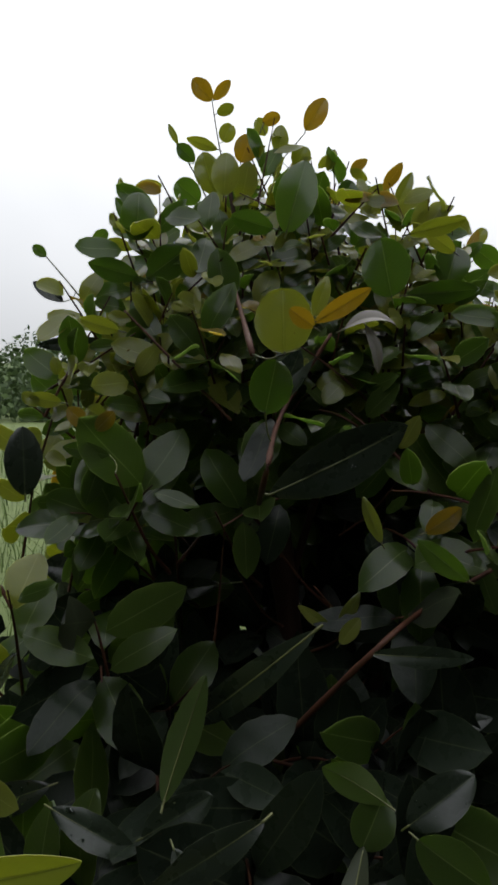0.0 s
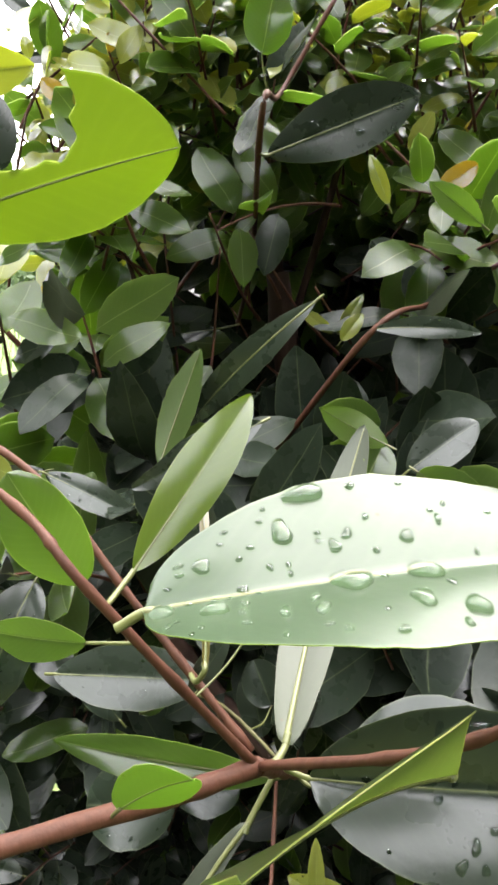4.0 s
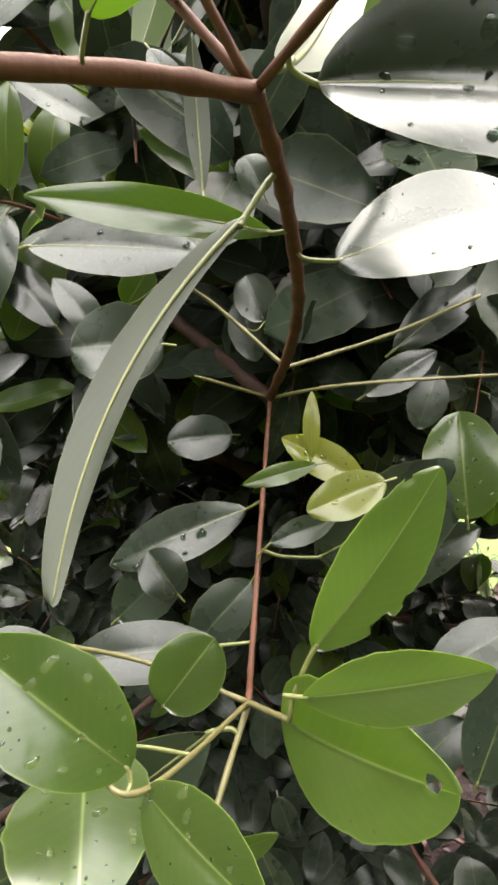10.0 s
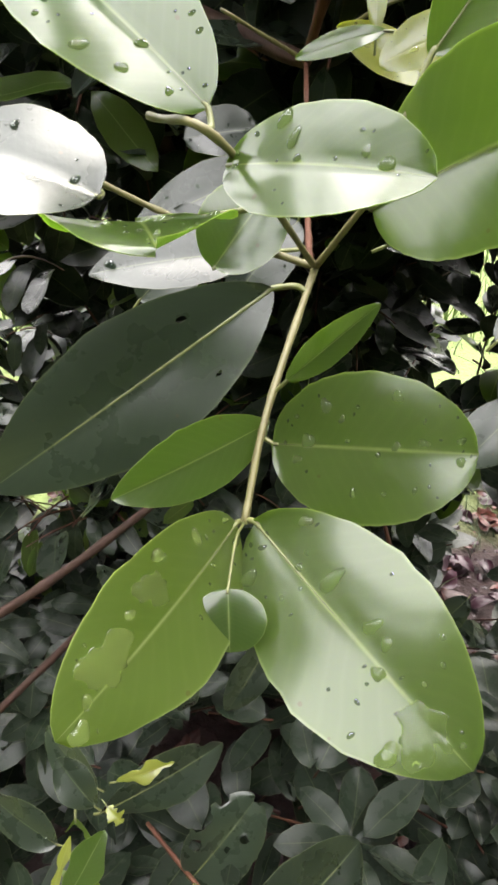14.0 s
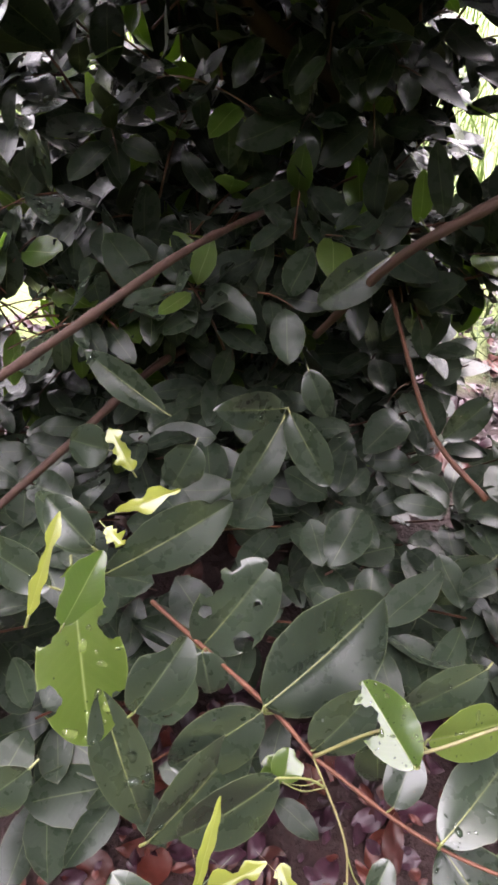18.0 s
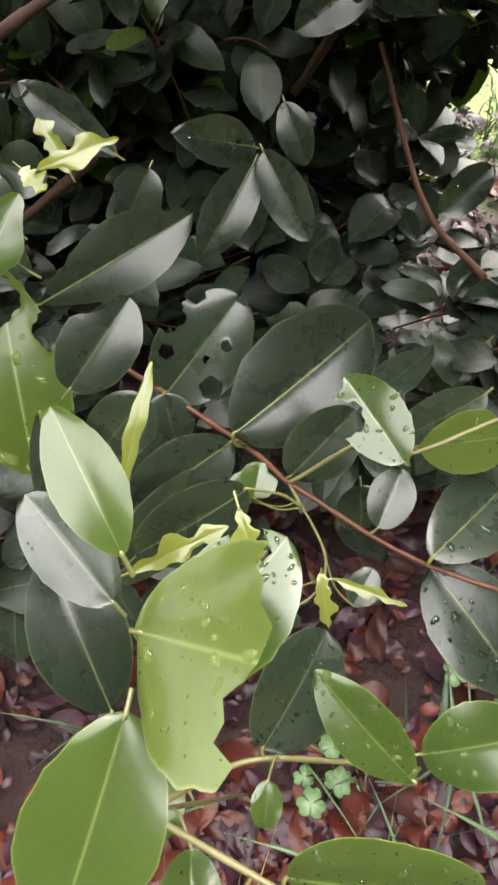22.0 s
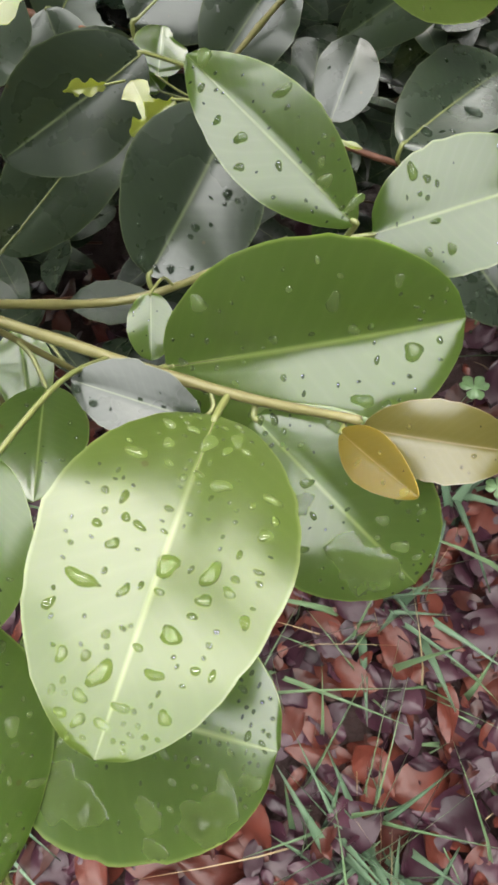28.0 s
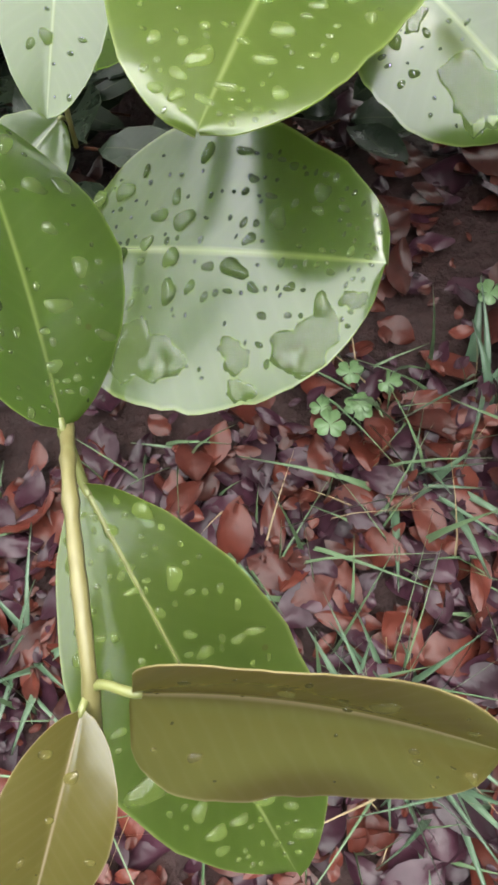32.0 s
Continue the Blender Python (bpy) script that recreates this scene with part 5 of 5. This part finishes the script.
def build_foliage():
    rng = random.Random(21)
    templates = [fill_template(rng, True) for _ in range(14)]
    kinds = "MFYB"
    verts, uvs, faces, index = [], [], [], []
    stems_v, stems_f = [], []
    count = 0

    def add_leaf(p, way, up, size, kind):
        nonlocal count
        across = way.cross(up)
        if across.length < 1e-3:
            return
        # gaps through the lower branches to the light beyond
        for a, b, r in GAPS:
            f = max(0.0, min(1.0, (p - a).dot(b - a) / (b - a).length_squared))
            if (p + way * size * 0.5 - a.lerp(b, f)).length < r:
                return
        if count < 80 and abs(p.x) < 0.33 and p.y < front(p.z) + 0.14 and 0.45 < p.z < 1.75:
            count += 1
            leaf(tuple(p), tuple(p + way * size), tuple(up), size * rng.uniform(0.36, 0.6), kind, droop=rng.uniform(0.1, 0.5))
            return
        across.normalize()
        nrm = across.cross(way)
        rot = np.array((across, way, nrm))
        pts = rng.choice(templates) @ (rot * size) + np.array(p)
        back = pts - np.array(nrm) * 0.0006
        o = len(verts)
        verts.extend(pts.tolist())
        verts.extend(back.tolist())
        uvs.extend(FILL_UV)
        uvs.extend(FILL_UV)
        for f in FILL_FACES:
            faces.append(tuple(o + k for k in f))
            faces.append(tuple(o + 21 + f[k] for k in (0, 3, 2, 1)))
            index.extend((kinds.index(kind), 4 + kinds.index(kind)))

    shoots = 0
    while shoots < 2900:
        x = rng.uniform(-0.8, 1.3)
        z = rng.uniform(0.08, 2.12) if shoots < 2400 else rng.uniform(1.5, 2.12)
        top = top_edge(x)
        if z > top:
            continue
        depth = rng.random() ** 1.3
        y = front(z) + 0.05 + depth * 0.95
        # side foliage out of view, added to shade the ground and inner leaves
        if abs(x) > 0.45 and z < 1.4 and rng.random() < (0.3 if x < 0 and z < 0.95 else 0.55):
            y = rng.uniform(0.02, 0.6) - 0.1 * (abs(x) - 0.45)
            if z < 0.45:
                continue
        elif x < 0.0 and 1.15 < z < 1.6 and rng.random() < (0.7 if x < -0.16 else 0.5):
            continue
        elif z < 0.5 and (rng.random() < 0.25 or y < 0.75):
            continue
        if (z < 0.6 and 0.36 < x < 0.85 and y > 0.6) or (x > 0.42 and y > 0.85 and z < 0.8) or (x > 0.5 and y > 0.8 and z < 0.85) or (x > 0.6 and y > 0.8) or (x < -0.4 and y > 0.9):
            continue
        if ((x - 0.15) / 0.95) ** 2 + ((y - 0.75) / 0.92) ** 2 > 1.0:
            continue
        crown = max(0.0, (z - (top - 0.35)) / 0.35)
        inner = 0.62 < z < 1.0 and y > 0.7
        if inner and rng.random() < 0.5:
            continue
        if -0.12 < x < 0.28 and 1.33 < z < 1.62 and y < 0.95 and rng.random() < 0.88:
            continue
        p = Vector((x, y, z))
        way = Vector((rng.gauss(0, 0.45), -0.45 + rng.gauss(0, 0.4), 0.35 + crown * 0.9 + rng.gauss(0, 0.35))).normalized()
        pairs = rng.choice((3, 4, 4, 5))
        gap = rng.uniform(0.018, 0.03)
        line = [p + way * (gap * k) - Vector((0, 0, 0.004 * k * k * (1 - crown) * 0.3)) for k in range(-2, pairs + 1)]
        vs, fs = tube(line, [0.0021 - 0.0002 * k for k in range(len(line))], 5, False)
        stems_f += [tuple(k + len(stems_v) for k in f) for f in fs]
        stems_v += [tuple(v) for v in vs]
        spin = rng.uniform(0, 6.3)
        young = rng.random() < 0.06 + 0.85 * crown
        for k in range(pairs):
            q = line[k + 2]
            for h in (0, 1):
                if rng.random() < 0.12:
                    continue
                a = spin + k * 1.57 + h * math.pi
                a1 = way.cross(Vector((0.2, 0.3, 0.9))).normalized()
                a2 = way.cross(a1)
                out = (a1 * math.cos(a) + a2 * math.sin(a)) + way * rng.uniform(0.2, 0.9) + Vector((0, 0, rng.uniform(-0.45, 0.15)))
                out.normalize()
                # half-way up the blades hang and face outward
                hang = max(0.0, 1.0 - abs(z - 1.35) / 0.4)
                up = Vector((rng.gauss(0, 0.35), -0.35 - 0.7 * hang - 0.7 * crown + rng.gauss(0, 0.35), 0.9 - 0.55 * hang - 0.5 * crown))
                size = rng.uniform(0.05, 0.095) * (1 - 0.2 * crown) * (0.8 if z > 1.55 else 1.2 if 1.1 < z < 1.4 else 1.0)
                last = k == pairs - 1
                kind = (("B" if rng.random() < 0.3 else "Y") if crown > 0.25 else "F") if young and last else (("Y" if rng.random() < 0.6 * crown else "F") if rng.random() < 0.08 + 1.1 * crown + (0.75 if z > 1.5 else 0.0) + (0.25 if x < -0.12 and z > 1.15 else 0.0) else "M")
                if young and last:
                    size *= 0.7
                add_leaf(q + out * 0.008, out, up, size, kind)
        shoots += 1
    # a low skirt of older leaves over the ground
    for _ in range(260):
        x, y = rng.uniform(-0.55, 0.5), rng.uniform(0.16, 0.85)
        if (x > 0.36 and y > 0.65) or (x > -0.02 and y < 0.24) or (abs(x) < 0.2 and y < 0.6 and rng.random() < 0.4):
            continue
        p = Vector((x, y, rng.uniform(0.14, 0.36) + 0.05 * y))
        for k in range(rng.randrange(3, 7)):
            a = rng.uniform(0, 6.3)
            out = Vector((math.cos(a), math.sin(a), rng.uniform(-0.3, 0.35))).normalized()
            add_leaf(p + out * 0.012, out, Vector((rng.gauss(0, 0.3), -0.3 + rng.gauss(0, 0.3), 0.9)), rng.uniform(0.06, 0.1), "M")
        way = Vector((rng.gauss(0, 0.3), 0.4, -0.5)).normalized()
        vs, fs = tube([p, p + way * 0.06, p + way * 0.14], [0.0014, 0.0016, 0.0018], 5, False)
        stems_f += [tuple(k + len(stems_v) for k in f) for f in fs]
        stems_v += [tuple(v) for v in vs]
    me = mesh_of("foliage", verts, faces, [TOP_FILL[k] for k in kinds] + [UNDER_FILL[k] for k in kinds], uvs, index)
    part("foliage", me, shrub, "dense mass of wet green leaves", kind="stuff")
    part("twig_mass", mesh_of("twig_mass", stems_v, stems_f, [BARK]), shrub, "fine brown twigs inside the shrub", kind="stuff")


build_foliage()


# ---- fallen leaves, grass and weeds on the ground ----
def dead_blade(rng, length):
    """A curled, dry leaf lying flat: vertices and faces."""
    wide, curl, roll = rng.uniform(0.35, 0.7) * length, rng.uniform(-0.7, 0.9), rng.uniform(-0.5, 0.7)
    verts, faces = [], []
    rows, cols = 7, 4
    for layer in (0, 1):
        for i in range(rows + 1):
            s = i / rows
            half = profile(s, 0.8) * wide / 2 + 0.001
            for j in range(cols + 1):
                v = 2 * j / cols - 1
                x = v * half
                verts.append((x * (1 - 0.12 * abs(roll) * v * v), (s - 0.5) * length, curl * length * (s - 0.5) ** 2 + roll * x * x / wide + 0.05 * length * math.sin(6 * s + 3 * v + curl * 9) - layer * 0.0006))
    c = cols + 1
    b = (rows + 1) * c
    for i in range(rows):
        for j in range(cols):
            a = i * c + j
            faces.append((a, a + 1, a + c + 1, a + c))
            faces.append((b + a, b + a + c, b + a + c + 1, b + a + 1))
    return verts, faces


def build_litter():
    rng = random.Random(8)
    verts, faces, index = [], [], []
    made = 0
    for n in range(15000):
        x, y = (rng.uniform(-0.35, 0.55), rng.uniform(-0.65, 0.4)) if n % 5 < 2 else (rng.uniform(-0.7, 1.3), rng.uniform(-0.75, 1.9))
        d = math.hypot(x - 0.2, y - 0.6)
        if rng.random() > 1.25 - d * 0.6 or d > 1.12 + 0.28 * noise.noise((x * 2.3, y * 2.3, 4.0)) or (x > 0.42 and y > 0.8 and rng.random() < 0.25):
            continue
        # bare damp soil under the low branches
        if -0.02 < y < 0.75 and rng.random() < 0.78:
            continue
        length = 0.011 + 0.062 * rng.random() ** 1.9
        vs, fs = dead_blade(rng, length)
        m = Matrix.LocRotScale((x, y, ground_height(x, y) + rng.uniform(0.004, 0.03)), Euler((rng.gauss(0, 0.3), rng.gauss(0, 0.3) + (math.pi if rng.random() < 0.4 else 0), rng.uniform(0, 6.3))), None)
        low = min((m @ Vector(v)).z for v in vs)
        m.translation.z += max(0.0, ground_height(x, y) - 0.004 - low) if low < ground_height(x, y) - 0.01 else 0.0
        near = math.hypot(x - 0.06, y + 0.2) < 0.34 and made < 110
        if near:
            made += 1
            ob = new("fallen_leaf", mesh_of("fallen_leaf", vs, fs, [LITTER if rng.random() < 0.45 else LITTER_GREY]))
            ob.matrix_basis = m
            tagged(ob, "wet reddish-brown fallen leaf on the ground", "dead leaf", "fallen leaves under the shrub")
            continue
        o = len(verts)
        verts += [tuple(m @ Vector(v)) for v in vs]
        faces += [tuple(o + k for k in f) for f in fs]
        index += [0 if n % 5 in (1, 3) else 1] * len(fs)
    me = mesh_of("leaf_litter", verts, faces, [LITTER, LITTER_GREY], index=index)
    tagged(new("leaf_litter", me), "damp brown leaf litter under the shrub", "leaf litter", kind="stuff")


build_litter()


def build_low_grass():
    rng = random.Random(14)
    specs = []
    tufts = [(rng.uniform(-0.5, 0.8), rng.uniform(-0.7, 0.25)) for _ in range(46)] + [(-0.03, -0.37), (0.01, -0.34), (0.02, -0.37), (0.01, -0.31), (0.05, -0.32), (-0.01, -0.26), (0.02, -0.29), (0.01, -0.24), (0.13, -0.20), (0.07, -0.12), (0.02, -0.17), (-0.01, -0.14), (-0.17, -0.02), (0.08, -0.09), (0.02, -0.29), (0.03, -0.38), (0.10, -0.17), (0.15, -0.16), (0.09, -0.00), (0.10, -0.02), (0.16, -0.02), (-0.28, -0.23)]
    for tx, ty in tufts:
        for _ in range(rng.randrange(3, 8)):
            x, y = tx + rng.gauss(0, 0.025), ty + rng.gauss(0, 0.025)
            dry = rng.random() < 0.22
            specs.append(((x, y, ground_height(x, y) - 0.004), rng.uniform(0.04, 0.13), rng.uniform(0.0032, 0.009) * (0.4 if dry else 1), rng.uniform(0, 6.3), rng.uniform(0.3, 1.4), 1 if dry else 0))
    for tx, ty in ((0.03, -0.33), (0.01, -0.29), (0.06, -0.37), (0.04, -0.30), (-0.28, -0.2), (0.1, -0.1), (0.2, 0.0)):
        # broader, bluish blades in close clumps
        for _ in range(16):
            x, y = tx + rng.gauss(0, 0.013), ty + rng.gauss(0, 0.013)
            specs.append(((x, y, ground_height(x, y) - 0.004), rng.uniform(0.05, 0.11), rng.uniform(0.009, 0.015), rng.uniform(0, 6.3), rng.uniform(0.5, 1.3), 2))
    for _ in range(420):
        # a lighter, grassy spot beyond the branches
        x, y = 0.72 + rng.gauss(0, 0.16), 1.32 + rng.gauss(0, 0.2)
        specs.append(((x, y, ground_height(x, y) - 0.004), rng.uniform(0.04, 0.14), rng.uniform(0.003, 0.007), rng.uniform(0, 6.3), rng.uniform(0.3, 1.3), 0))
    for _ in range(5000):
        a, d = rng.uniform(0, 6.3), 1.3 + 2.5 * rng.random()
        x, y = 0.25 + d * math.cos(a), 0.7 + d * math.sin(a)
        if y < -1.2:
            continue
        specs.append(((x, y, ground_height(x, y) - 0.004), rng.uniform(0.05, 0.2), rng.uniform(0.003, 0.006), rng.uniform(0, 6.3), rng.uniform(0.3, 1.2), 1 if rng.random() < 0.2 else 0))
    strips("low_grass", "short green grass with dry stalks among litter", "grass", [GRASS, STRAW, BROAD], specs, 6)


build_low_grass()


def clover(x, y, size, turn):
    """A small weed with three round leaflets on thin stalks."""
    z = ground_height(x, y)
    plant = tagged(new("clover"), "small green three-leaved clover among litter", "weed", "clover in the litter")
    plant.matrix_basis = Matrix.Translation((x, y, z))
    for k in range(2):
        a = turn + k * 2.6
        top = Vector((0.02 * math.cos(a), 0.02 * math.sin(a), size * (2.2 + 0.9 * (k % 2))))
        line = spline(((0, 0, -0.004), top * 0.5 + Vector((0, 0, 0.004)), top), 4)
        stem = part("stalk", mesh_of("stalk", *tube(line, [0.0005] * len(line), 5), [GRASS]), plant)
        for q in range(3):
            b = a + q * 2.09
            along, across = Vector((math.cos(b), math.sin(b), 0.12)), Vector((-math.sin(b), math.cos(b), 0))
            ring = []
            for m in range(14):
                w = -0.5 + m / 13
                r = size * (0.3 + 0.7 * math.cos(w * 2.6) ** 0.5) * (1 - 0.22 * math.exp(-((w / 0.09) ** 2)))
                ring.append(top + along * (r * math.cos(w * 1.9)) + across * (r * math.sin(w * 1.9)) + Vector((0, 0, 0.25 * size * abs(w))))
            up = [top] + ring
            verts = [tuple(v) for v in up] + [(v.x, v.y, v.z - 0.0005) for v in up]
            faces = [(0, 1 + m, 2 + m) for m in range(13)] + [(15, 17 + m, 16 + m) for m in range(13)] + [(1 + m, 16 + m, 17 + m, 2 + m) for m in range(13)]
            part("leaflet", mesh_of("leaflet", verts, faces, [CLOVER]), plant)


clover(0.070, 0.000, 0.0145, 0.0)
clover(0.043, -0.036, 0.0165, 0.8)
clover(0.041, -0.012, 0.0125, 3.2)
clover(0.220, 0.088, 0.0165, 4.0)
clover(0.234, 0.010, 0.0135, 4.8)
